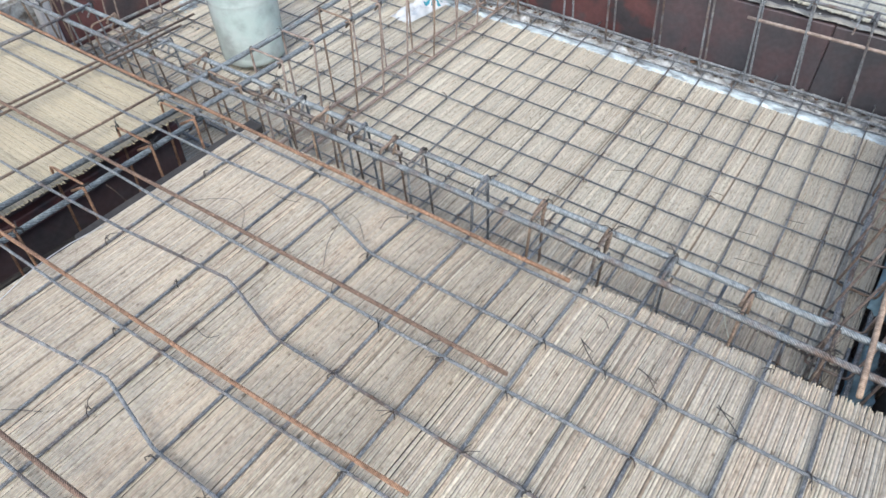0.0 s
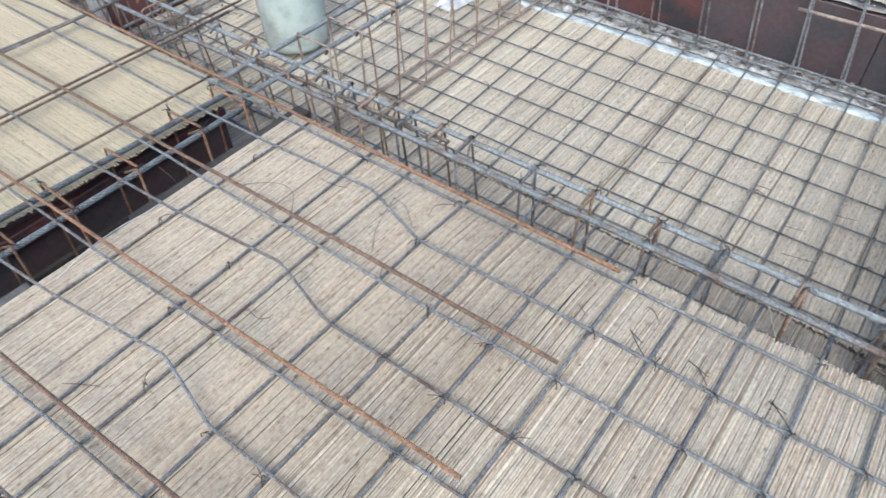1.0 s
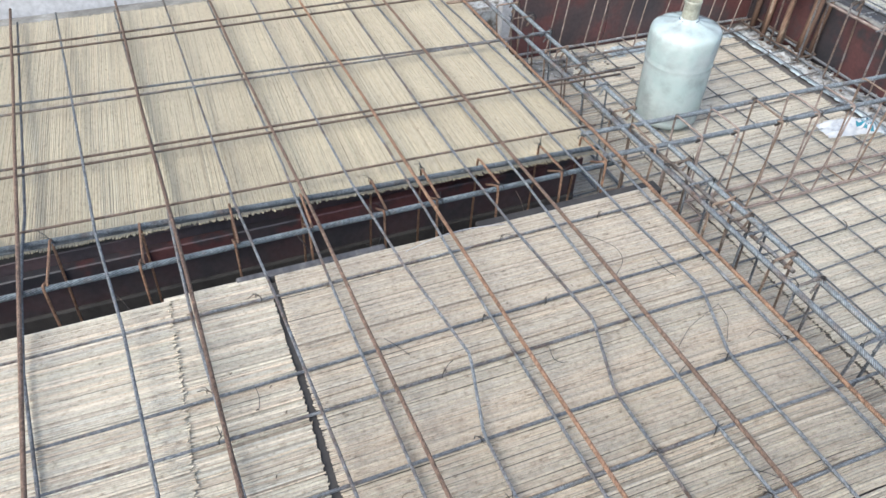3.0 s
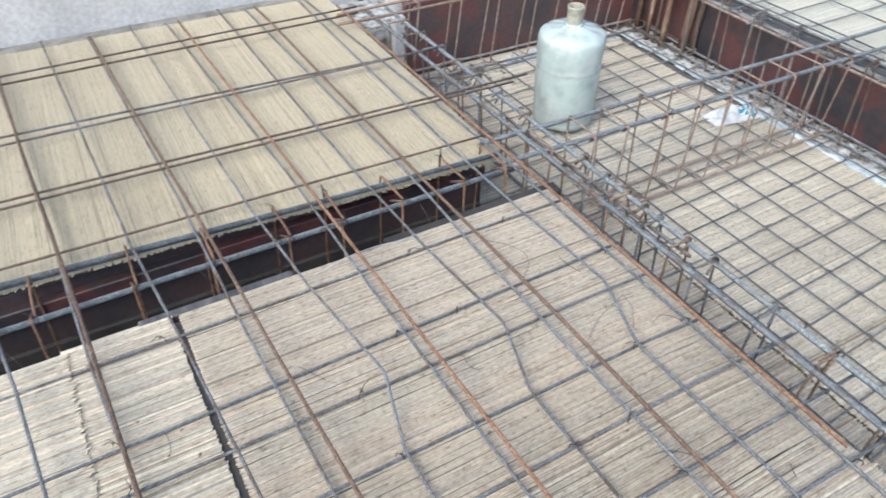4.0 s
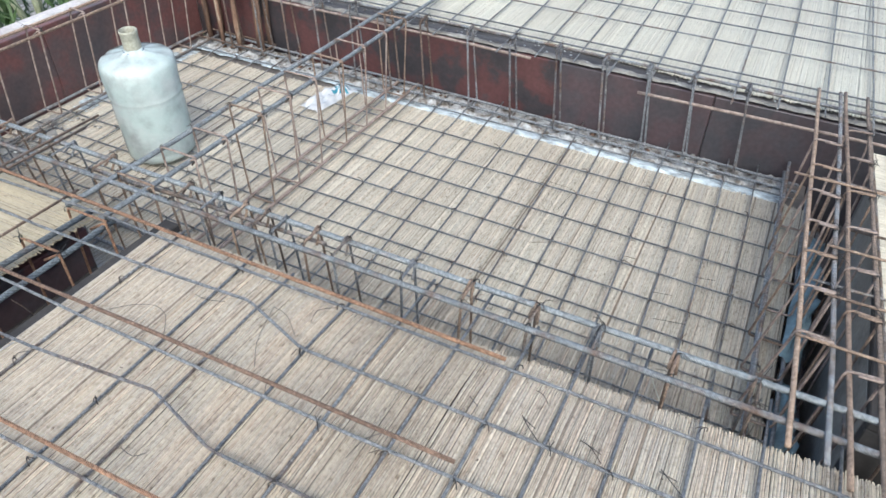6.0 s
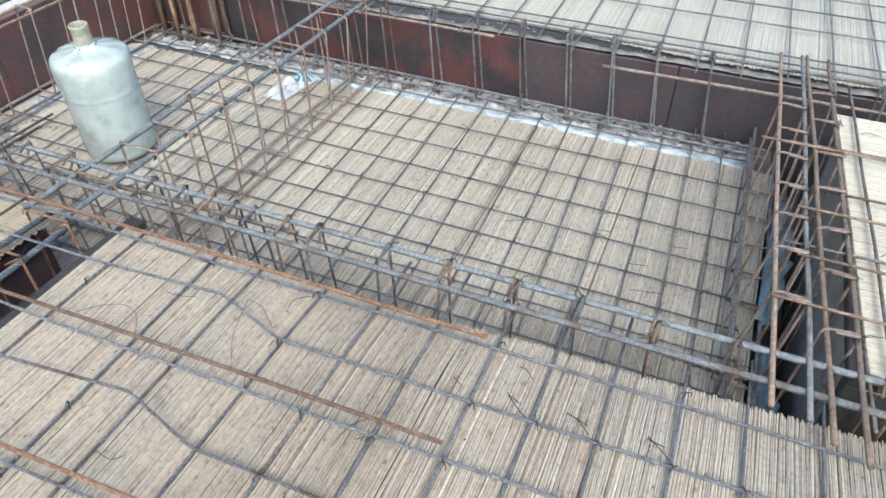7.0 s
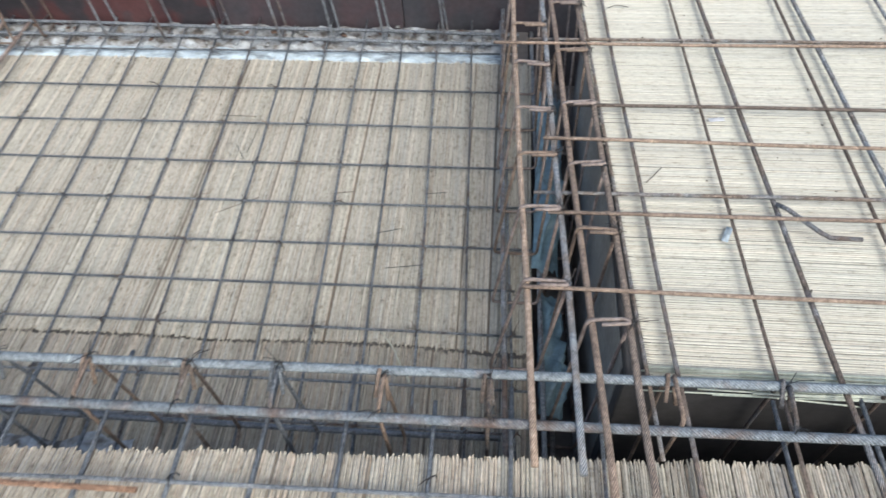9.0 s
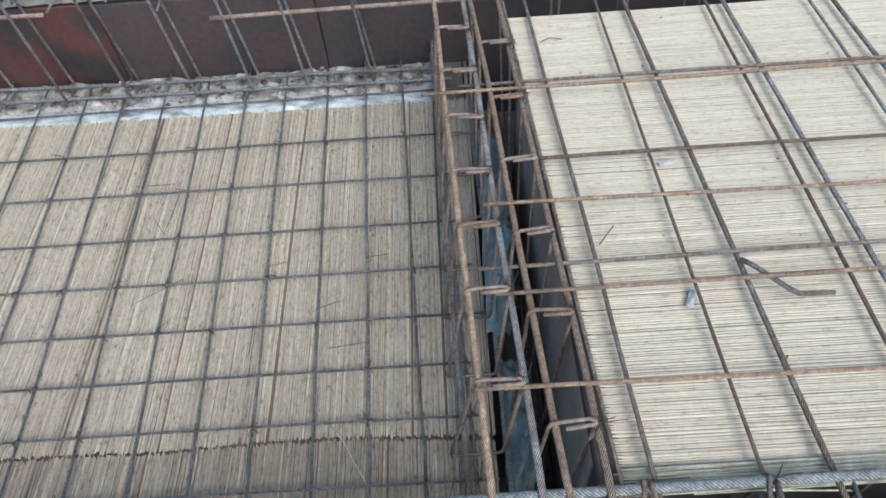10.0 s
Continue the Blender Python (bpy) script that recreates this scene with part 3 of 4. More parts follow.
# near panel, bars running away from the camera
for i, (x0, x1) in enumerate(((-1.276, -1.292), (-1.03, -1.078), (-0.945, -0.956), (-0.783, -0.787), (-0.632, -0.656), (-0.50, -0.512), (-0.363, -0.379), (-0.225, -0.261), (-0.13, -0.139), (0.006, -0.008), (0.12, 0.108), (0.25, 0.24), (0.38, 0.37), (0.51, 0.50), (0.64, 0.63), (0.78, 0.77))):
    ye = -1.215 + 0.03 * (i % 3) if i > 3 else -1.335
    steel_bar(None, None, R_A, M_STEEL, LA, "near mesh bars", via=wavy((x0, -3.9, Z_A + 0.0075), (x1 + (x0 - x1) * 0.11, -1.50, Z_A + 0.0075), 12, 0.004, 200 + i) + [Vector((x1 + (x0 - x1) * 0.05, -1.38, Z_A + 0.0075 - 0.7 * sag(x1, -1.38))), Vector((x1, ye, Z_A + 0.0085 - 0.9 * sag(x1, ye)))])
# low bars running across the panels
Z_LO, Z_HI = Z_A + 0.0165, 0.350
LOW = [(-2.95, -2.67, -0.80, -2.524, 2.3, -2.36), (-2.95, -2.332, -0.697, -2.234, 2.3, -2.08), (-2.95, -2.045, -0.589, -1.938, 2.3, -1.80),
       (-2.95, -1.73, -0.574, -1.661, 2.3, -1.55), (-2.95, -1.478, -0.517, -1.370, 2.3, -1.325), (-2.95, -3.0, -0.92, -2.851, 2.3, -2.66)]
for x0, y0, x1, y1, x2, y2 in LOW:
    steel_bar(None, None, R_A, M_STEEL, LA, "near mesh bars", via=[(x0, y0, Z_A + 0.02), (X_AB0 - 0.1, y0 + (y1 - y0) * 0.6, Z_A + 0.03), (-1.6, y0 + (y1 - y0) * 0.62, 0.335), (-1.46, y0 + (y1 - y0) * 0.66, 0.335), (X_AB1 + 0.12, y0 + (y1 - y0) * 0.74, Z_LO + 0.006), (x1, y1, Z_LO - sag(x1, y1)), (0.5 * x1 + 0.5 * x2, 0.5 * (y1 + y2), Z_LO - sag(x2, y2)), (x2, y2, Z_LO - sag(x2, y2))])
# cranked bars: high over the trench, bent down onto the near panel
LK = "grey cranked steel bar bent down onto the reed mat"
CRANK = [(-2.87, -2.665, 0.38), (-2.49, -2.375, 0.32), (-2.178, -2.089, 0.0), (-1.836, -1.806, 0.0), (-1.511, -1.529, 0.0)]
for ya, yb, dx in CRANK:
    steel_bar(None, None, R_A, M_STEEL, LK, "cranked bars", via=[(-2.97, ya, Z_A + 0.03), (-2.3, ya * 0.7 + yb * 0.3, Z_A + 0.035), (-1.60, ya * 0.4 + yb * 0.6, 0.346), (-1.25, ya * 0.2 + yb * 0.8 + 0.01, 0.352), (-0.955 + dx, yb + 0.035, 0.352), (-0.935 + dx, yb + 0.032, 0.349), (-0.80 + dx, yb + 0.001, Z_LO + 0.003), (-0.775 + dx, yb, Z_LO), (-0.1, yb + 0.014, Z_LO), (0.6, yb + 0.03, Z_LO), (2.3, yb + 0.06, Z_LO)])
# rusty extra bars lying on top
LR = "long rust-brown steel bar lying on top of the mesh"
for (x0, y0), (x1, y1), zz in (((-3.02, -3.02), (-0.39, -2.82), 0.36), ((-2.98, -2.661), (-0.39, -2.50), 0.36), ((-2.9, -2.325), (-0.39, -2.19), 0.36), ((-2.9, -2.005), (-0.385, -1.922), 0.36), ((-2.9, -1.702), (-0.372, -1.652), 0.362), ((-2.75, -1.408), (-0.385, -1.402), 0.368)):
    steel_bar((x0, y0, zz - 0.018), (x1, y1, zz + 0.003), 0.0046, M_RUST_O if y0 > -2.1 and y0 < -1.8 or y0 > -1.5 else M_RUST, LR, "rusty top bars", amp=0.006)
# pairs of bars across the side panel
LP = "brown-grey steel bar tied over the side panel mesh"
for x0, x1, ye in ((-2.71, -2.725, -1.33), (-2.64, -2.665, -1.35), (-2.34, -2.235, -1.22), (-2.255, -2.235, -1.30), (-1.98, -1.91, -1.05), (-1.935, -1.885, -1.12), (-1.69, -1.637, -1.36)):
    steel_bar((x0, -3.9, Z_A + 0.034), (x1, ye, Z_A + 0.036), 0.0039, M_STEEL_B, LP, "side panel bars")
# right panel
LE = "grey ribbed steel bar on the pale reed mat"
for p0, p1, r in (((0.246, 0.12), (0.318, -1.30), 0.0036), ((0.297, 0.12), (0.368, -1.35), 0.0042), ((0.456, 0.3), (0.508, -1.36), 0.0031), ((0.512, 0.3), (0.607, -1.37), 0.0047), ((0.708, 0.3), (0.757, -1.33), 0.0035), ((0.742, 0.3), (0.816, -1.34), 0.0047), ((0.935, 0.3), (0.99, -1.3), 0.0035), ((0.985, 0.3), (1.06, -1.3), 0.0046), ((1.2, 0.3), (1.24, -1.3), 0.0045)):
    steel_bar((*p0, Z_A + 0.012), (*p1, Z_A + 0.020), r, M_STEEL_D, LE, "right panel bars")
for x0, y0, y1, m in ((0.055, -0.372, -0.332, M_RUST_T), (0.13, -0.33, -0.32, M_STEEL_D), (0.20, -0.552, -0.548, M_STEEL_D), (0.16, -0.68, -0.665, M_RUST_T), (0.14, -0.80, -0.79, M_STEEL_D), (0.165, -0.868, -0.84, M_RUST_T), (0.12, -1.03, -1.03, M_RUST_T)):
    steel_bar((x0, y0, 0.345 if m is M_RUST_T else 0.325), (2.2, y1, Z_A + 0.028), 0.0037, m, "brownish steel bar laid across the pale reed mat", "right panel bars")
s = Soup()
s.tube([(0.572, -0.818, 0.33), (0.585, -0.835, 0.336), (0.63, -0.885, 0.334), (0.645, -0.892, 0.33), (0.70, -0.89, 0.326)], 0.0042)
tagged(s.make("steel_offcut", M_STEEL), "short hooked steel offcut lying on the pale mat", "rebar offcut")
# far panel
LF = "grey steel bar on the far reed mat"
for i in range(24):
    x = -2.4 + 0.147 * i
    steel_bar((x + 0.02, Y_F - 0.12 + 0.03 * (i % 3), Z_D + 0.02), (x - 0.07, 4.0, Z_D + 0.012), 0.0034, M_STEEL, LF, "far panel bars")
for i, y in enumerate((0.27, 0.335, 0.61, 0.80, 0.97, 1.14, 1.33, 1.50, 1.72, 1.93, 2.2, 2.5, 2.8)):
    steel_bar((-2.6, y + 0.03, Z_D + 0.024), (3.0, y - 0.015, Z_D + 0.024), 0.0036, M_STEEL, LF, "far panel bars")

# ---------------------------------------------------------------- beam cages
def rounded(pts, r=0.012):
    """Polyline with its inner corners rounded."""
    pts = [Vector(p) for p in pts]
    out = [pts[0]]
    for a, b, c in zip(pts, pts[1:], pts[2:]):
        u, v = (a - b), (c - b)
        k = min(r, u.length / 2.2, v.length / 2.2)
        p, q = b + u.normalized() * k, b + v.normalized() * k
        out += [p, (p + q) / 4 + b / 2, q]
    return out + [pts[-1]]


def knot(s, x, y, z, rnd):
    """A twisted wire tie round a crossing, with its two tails."""
    a = rnd.choice((0.785, -0.785)) + rnd.uniform(-0.2, 0.2)
    c, d = math.cos(a), math.sin(a)
    s.tube([(x - 0.008 * c, y - 0.008 * d, z - 0.006), (x - 0.007 * c, y - 0.007 * d, z + 0.005), (x, y, z + 0.009), (x + 0.007 * c, y + 0.007 * d, z + 0.005), (x + 0.008 * c, y + 0.008 * d, z - 0.006)], 0.0011, 4)
    t = rnd.uniform(0, 6.28)
    for k in (0, 1):
        l = rnd.uniform(0.010, 0.036) * (1 - 0.3 * k)
        d = t + k * rnd.uniform(0.25, 0.9)
        s.tube([(x, y, z + 0.006), (x + 0.4 * l * math.cos(d), y + 0.4 * l * math.sin(d), z + 0.012 + 0.1 * l), (x + l * math.cos(d), y + l * math.sin(d), z + 0.010 + l * rnd.uniform(-0.15, 0.5))], 0.0008, 4)


TIE = random.Random(77)


def beam_cage(label, bars, stirrups, group="beam cages", r_bar=0.0058, r_st=0.0034, mats=(None, None)):
    """bars: (name, start, end, material); stirrups: lists of points and a material."""
    first = bars[0][1]
    root = tagged(empty("beam_cage", first), label, "beam cage", group)
    inv = Vector(first)
    for name, a, b, m in bars:
        COUNT[0] += 1
        s = Soup()
        s.tube([p - inv for p in wavy(a, b, 24, 0.006, COUNT[0])], r_bar * (1.3 if m in (M_STEEL_T, M_STEEL_F) else 1), 8)
        s.make(name, m, root)
    for pts, m in stirrups:
        s = Soup()
        s.tube([p - inv for p in rounded(pts)], r_st)
        s.make("stirrup", m, root)
    s = Soup()
    for pts, m in stirrups:
        top = max(p[2] for p in pts)
        for p in pts[1:3]:
            if TIE.random() < 0.8:
                knot(s, p[0] - inv.x, p[1] - inv.y, top - 0.012 - inv.z, TIE)
                if TIE.random() < 0.4:
                    knot(s, p[0] - inv.x + 0.004, p[1] - inv.y, top - 0.006 - inv.z, TIE)
    tagged(s.make("tie_wire", M_WIRE, root), "thin twisted wire ties at the corners", kind="stuff")
    return root


def loop_yz(x, xt, y0, y1, z0, z1, yb0=None, yb1=None, hook=0.035):
    """A stirrup across a beam that runs along x: bottom at x, top at xt, with hooked ends."""
    yb0, yb1 = (y0 if yb0 is None else yb0), (y1 if yb1 is None else yb1)
    j = RNG.uniform(-0.004, 0.004)
    return [(xt + 0.006, y1 - hook * 0.9, z1 - hook), (xt, y1 + j, z1), (xt + j, y0, z1 + j), (x, yb0, z0), (x + j, yb1, z0), (xt - 0.008, y1 + 0.003, z1 + 0.004), (xt - 0.012, y1 - hook, z1 - hook * 0.6)]


def loop_xz(y, yt, x0, x1, z0, z1, xb0=None, xb1=None, hook=0.035, flat=False):
    xb0, xb1 = (x0 if xb0 is None else xb0), (x1 if xb1 is None else xb1)
    j = RNG.uniform(-0.004, 0.004)
    if flat:
        return [(x1 - hook * 1.2, yt - 0.012 + j, z1 + 0.004), (x1 + 0.004, yt - 0.009, z1 + 0.002), (x1 + j, yt, z1), (x0, yt + j, z1 + j), (xb0, y, z0), (xb1, y + j, z0), (x1 + 0.003, yt - 0.006, z1 - 0.008)]
    return [(x1 - hook * 0.9, yt + 0.006, z1 - hook), (x1 + j, yt, z1), (x0, yt + j, z1 + j), (xb0, y, z0), (xb1, y + j, z0), (x1 + 0.003, yt - 0.008, z1 + 0.004), (x1 - hook, yt - 0.012, z1 - hook * 0.6)]


# front cage between near deck and sunken panel
yn, yf, zt = -1.253, -1.180, 0.327
front = [(0.074, 0.074), (-0.081, -0.085), (-0.254, -0.249), (-0.405, -0.389), (-0.565, -0.55), (-0.715, -0.702), (-0.885, -0.888), (-0.98, -0.975), (-1.075, -1.072), (-1.135, -1.13), (-1.205, -1.20), (-1.30, -1.29), (-1.40, -1.39), (-1.70, -1.68), (-1.86, -1.84), (-1.99, -1.98), (-2.13, -2.11), (-2.26, -2.24), (-2.40, -2.38), (-2.53, -2.51)]
beam_cage("blue-grey ribbed steel beam cage with rusty stirrups beside the deck edge",
          [("top_bar", (-2.68, -1.30, zt), (2.4, -1.225, zt), M_STEEL_F), ("top_bar", (-2.68, -1.215, zt), (2.4, -1.16, zt), M_STEEL_F),
           ("bottom_bar", (-2.66, -1.25, 0.012), (0.10, -1.235, 0.012), M_STEEL), ("bottom_bar", (-2.66, -1.165, 0.012), (0.10, -1.15, 0.012), M_STEEL),
           ("top_bar", (-1.75, -1.235, zt - 0.03), (-0.95, -1.215, zt - 0.02), M_STEEL_D)],
          [(loop_yz(xb, xt, yn - 0.005 + 0.008 * xt - 0.01 * (xt < -1.2), yf - 0.012, 0.006, zt + 0.011, -1.25, -1.158), (M_STEEL_D, M_RUST_T, M_STEEL)[k % 3]) for k, (xb, xt) in enumerate(front)]
          + [(loop_yz(x, x + 0.01, -1.25, -1.175, -0.12, zt + 0.011), (M_RUST_T, M_STEEL_D)[k % 2]) for k, x in enumerate((0.335, 0.50, 0.66, 0.83, 1.0, 1.18))])

# side trench cage
ys = [-3.05, -2.85, -2.648, -2.435, -2.258, -2.067, -1.925, -1.753, -1.562, -1.425]
beam_cage("ribbed steel beam cage in the dark trench beside the deck",
          [("top_bar", (-1.455, -4.1, 0.325), (-1.462, -1.40, 0.325), M_STEEL_T), ("top_bar", (-1.69, -4.1, 0.327), (-1.54, -1.40, 0.327), M_STEEL_T),
           ("top_bar", (-1.676, -4.1, 0.318), (-1.552, -1.40, 0.318), M_STEEL),
           ("bottom_bar", (-1.59, -4.1, -0.09), (-1.59, -1.40, -0.09), M_STEEL), ("bottom_bar", (-1.43, -4.1, -0.09), (-1.43, -1.40, -0.09), M_STEEL)],
          [(loop_xz(y - 0.02, y, -1.60 - 0.02 * (y < -2.4), -1.457, -0.10, 0.336, -1.60, -1.42, 0.062), M_RUST_O) for k, y in enumerate(ys)])

# cage across the sunken panel
yi = [-1.28, -1.12, -0.99, -0.828, -0.686, -0.546, -0.387, -0.24, -0.09, 0.06]
beam_cage("open steel beam cage standing across the sunken panel",
          [("top_bar", (-1.615, -1.42, 0.327), (-1.572, 0.75, 0.335), M_STEEL_F), ("top_bar", (-1.492, -1.42, 0.327), (-1.452, 0.75, 0.335), M_STEEL_F),
           ("bottom_bar", (-1.553, -1.34, 0.012), (-1.548, 0.19, 0.012), M_DUST), ("bottom_bar", (-1.456, -1.34, 0.012), (-1.46, 0.19, 0.012), M_DUST)],
          [(loop_xz(y, y + 0.022, -1.60 + 0.012 * (y + 1), -1.462 + 0.012 * (y + 1), 0.008, 0.340, -1.556, -1.456), (M_RUST_T, M_DUST, M_DUST)[k % 3]) for k, y in enumerate(yi)])

# far cage in front of the red wall
xs = [-2.42, -2.24, -2.08, -1.90, -1.72, -1.54, -1.375, -1.165, -0.979, -0.791, -0.606, -0.442, -0.284, -0.098]
beam_cage("steel beam cage standing before the dark red shuttering wall",
          [("top_bar", (-2.5, 0.16, 0.265), (-0.93, 0.14, 0.268), M_DUST), ("top_bar", (-0.50, 0.12, 0.236), (2.4, 0.11, 0.25), M_DUST), ("top_bar", (-2.5, 0.235, 0.30), (2.4, 0.20, 0.285), M_STEEL),
           ("bottom_bar", (-2.6, 0.195, 0.016), (0.12, 0.135, 0.016), M_STEEL), ("bottom_bar", (-2.6, 0.125, 0.012), (0.12, 0.09, 0.012), M_STEEL)],
          [(loop_yz(x, x - 0.035, 0.125, 0.19, 0.006, 0.325, 0.095, 0.175), M_STEEL if x > -1.3 else M_STEEL_B) for k, x in enumerate(xs)]
          + [(loop_yz(x, x - 0.02, 0.08, 0.16, -0.20, 0.31), M_STEEL_B) for x in (0.42, 0.60, 0.78, 0.97)], r_st=0.0040)

# left cage before the parapet
yl = [-1.11, -0.905, -0.71, -0.505, -0.30, -0.12, 0.04]
beam_cage("rusty steel beam cage standing before the dark red side wall",
          [("top_bar", (-2.60, -1.46, 0.333), (-2.60, 0.15, 0.333), M_RUST_T), ("top_bar", (-2.685, -1.43, 0.338), (-2.685, 0.15, 0.338), M_RUST_T),
           ("bottom_bar", (-2.59, -1.35, 0.012), (-2.58, 0.18, 0.012), M_STEEL_D), ("bottom_bar", (-2.685, -1.35, 0.012), (-2.685, 0.18, 0.012), M_STEEL_D)],
          [(loop_xz(y - 0.03, y + 0.012, -2.69, -2.60, 0.006, 0.345, -2.69, -2.60), M_DUST) for y in yl])

# twin cages over the right trench
y1 = [-0.15, -0.30, -0.445, -0.592, -0.718, -0.855, -1.019]
y2 = [-0.03, -0.21, -0.39, -0.565, -0.738, -0.905, -1.086]
beam_cage("narrow steel beam cage over the edge of the sunken panel",
          [("top_bar", (0.078, 0.24, 0.335), (0.140, -1.325, 0.335), M_RUST_T), ("top_bar", (0.145, 0.24, 0.335), (0.207, -1.33, 0.335), M_STEEL_D),
           ("bottom_bar", (0.066, 0.2, 0.02), (0.112, -1.30, 0.02), M_STEEL), ("bottom_bar", (0.072, 0.2, 0.06), (0.108, -1.30, 0.07), M_STEEL), ("bottom_bar", (0.165, 0.2, -0.02), (0.19, -1.30, -0.02), M_STEEL)],
          [(loop_xz(y + 0.02, y, 0.088 - 0.038 * (y + 0.1), 0.158 - 0.034 * (y + 0.1), 0.005, 0.346, 0.072, 0.17, flat=True), (M_DUST, M_RUST_T, M_DUST)[k % 3]) for k, y in enumerate(y1)])
beam_cage("rusty steel beam cage hanging in a dark trench",
          [("top_bar", (0.160, 0.24, 0.339), (0.246, -1.365, 0.330), M_RUST_T), ("top_bar", (0.226, 0.24, 0.335), (0.304, -1.395, 0.332), M_STEEL_D),
           ("bottom_bar", (0.19, 0.2, -0.18), (0.215, -1.25, -0.18), M_STEEL), ("bottom_bar", (0.25, 0.2, -0.18), (0.265, -1.25, -0.18), M_STEEL)],
          [(loop_xz(y + 0.01, y, 0.178 - 0.045 * (y + 0.1), 0.243 - 0.042 * (y + 0.1), -0.19, 0.346, 0.19, 0.262, flat=True), (M_DUST, M_DUST, M_RUST_T)[k % 3]) for k, y in enumerate(y2)])

# column starter bars in the far corner
root = tagged(empty("column_bars", (-2.45, 0.17, 0.0)), "thick rust-brown column starter bars rising from the corner", "column steel")
for k, (x, y) in enumerate(((-2.64, 0.185), (-2.575, 0.2), (-2.50, 0.12), (-2.41, 0.135), (-2.335, 0.195), (-2.26, 0.125), (-2.275, 0.2))):
    s = Soup()
    s.tube([p - Vector((-2.45, 0.17, 0)) for p in wavy((x, y, -0.012), (x + 0.01 * (k % 3), y + 0.005, 0.95), 8, 0.006, 90 + k)], (0.013, 0.016, 0.011)[k % 3], 8)
    s.make("column_bar", M_RUST_COL, root)
for z in (0.02, 0.62):
    s = Soup()
    s.tube([p - Vector((-2.45, 0.17, 0)) for p in rounded([(-2.655, 0.11, z), (-2.245, 0.11, z + 0.006), (-2.245, 0.208, z), (-2.655, 0.208, z), (-2.655, 0.105, z)])], 0.004)
    s.make("column_tie", M_STEEL_B, root)

# ---------------------------------------------------------------- corner post
def cement_post():
    s = Soup()
    prof = ((0.0, 0.040), (0.02, 0.043), (0.10, 0.041), (0.155, 0.038), (0.178, 0.032), (0.186, 0.018))
    pts = 14
    for h, r in prof:
        for k in range(pts):
            t = 2 * math.pi * k / pts
            q = r * (1 + 0.10 * noise.noise((math.cos(t) * 2, math.sin(t) * 2, h * 9)))
            s.v.append((q * math.cos(t) * 0.8, q * math.sin(t) * 1.1, h))
            s.uv.append((t, h))
    for i in range(len(prof) - 1):
        for k in range(pts):
            a, c = i * pts + k, i * pts + (k + 1) % pts
            s.f.append((a, c, c + pts, a + pts))
    s.f.append(tuple((len(prof) - 1) * pts + k for k in range(pts)))
    ob = s.make("cement_post", M_PLASTER)
    ob.matrix_basis = pose(-2.85, -1.095, 0.212, 0, 3, 0)
    return tagged(ob, "stubby whitewashed cement post on the corner ledge", "post")


cement_post()

# ---------------------------------------------------------------- water bottle
def lathe(profile, segs=64, dent=0.0):
    v, f, uv = [], [], []
    for r, z in profile:
        for k in range(segs):
            t = 2 * math.pi * k / segs
            q = r * (1 + (0.022 + 0.05 * max(0.0, 1 - abs(z - 0.30) / 0.06)) * dent * noise.noise((2.6 * math.cos(t), 2.6 * math.sin(t), z * 16)))
            v.append((q * math.cos(t), q * math.sin(t), z + 0.004 * dent * noise.noise((3 * math.cos(t), 3 * math.sin(t), z * 9 + 4))))
            uv.append((k / segs, z))
    for i in range(len(profile) - 1):
        for k in range(segs):
            a, b = i * segs + k, i * segs + (k + 1) % segs
            f.append((a, b, b + segs, a + segs))
    return v, f, uv


root = tagged(empty("water_bottle", (-2.052, -0.737, 0.009)), "big cloudy white plastic water bottle without cap, standing on the mesh", "water bottle")
root.rotation_euler = (radians(1.4), radians(0.4), 0.0)
outer = [(0.0, 0.022), (0.07, 0.016), (0.102, 0.003), (0.114, 0.0), (0.1205, 0.010), (0.1215, 0.022), (0.1190, 0.029), (0.1215, 0.037), (0.1225, 0.115), (0.1225, 0.128), (0.1225, 0.16), (0.1225, 0.226), (0.1222, 0.238), (0.1245, 0.243), (0.1224, 0.248), (0.1236, 0.264), (0.1262, 0.312), (0.1262, 0.346), (0.1225, 0.361), (0.1130, 0.371), (0.0800, 0.380), (0.0480, 0.387), (0.0330, 0.394), (0.0300, 0.402), (0.0290, 0.430), (0.0290, 0.450), (0.0305, 0.453), (0.0305, 0.462), (0.0285, 0.465)]
inner = [(max(r - 0.0028, 0.0), z - (0.002 if z > 0.34 and r > 0.04 else -0.003)) for r, z in reversed(outer[:-1])]
v, f, uv = lathe(outer[:24] + [(0.0272, 0.402)] + inner[5:], 64, 1.0)
mesh_object("body", v, f, M_BOTTLE, root, True)
v, f, uv = lathe([(r, z + 0.001) for r, z in outer[23:]] + [(0.0270, 0.464), (0.0265, 0.404), (0.0300, 0.403)])
neck = mesh_object("neck", v, f, M_NECK, root, True)
neck["label"] = "yellowish threaded bottle neck"

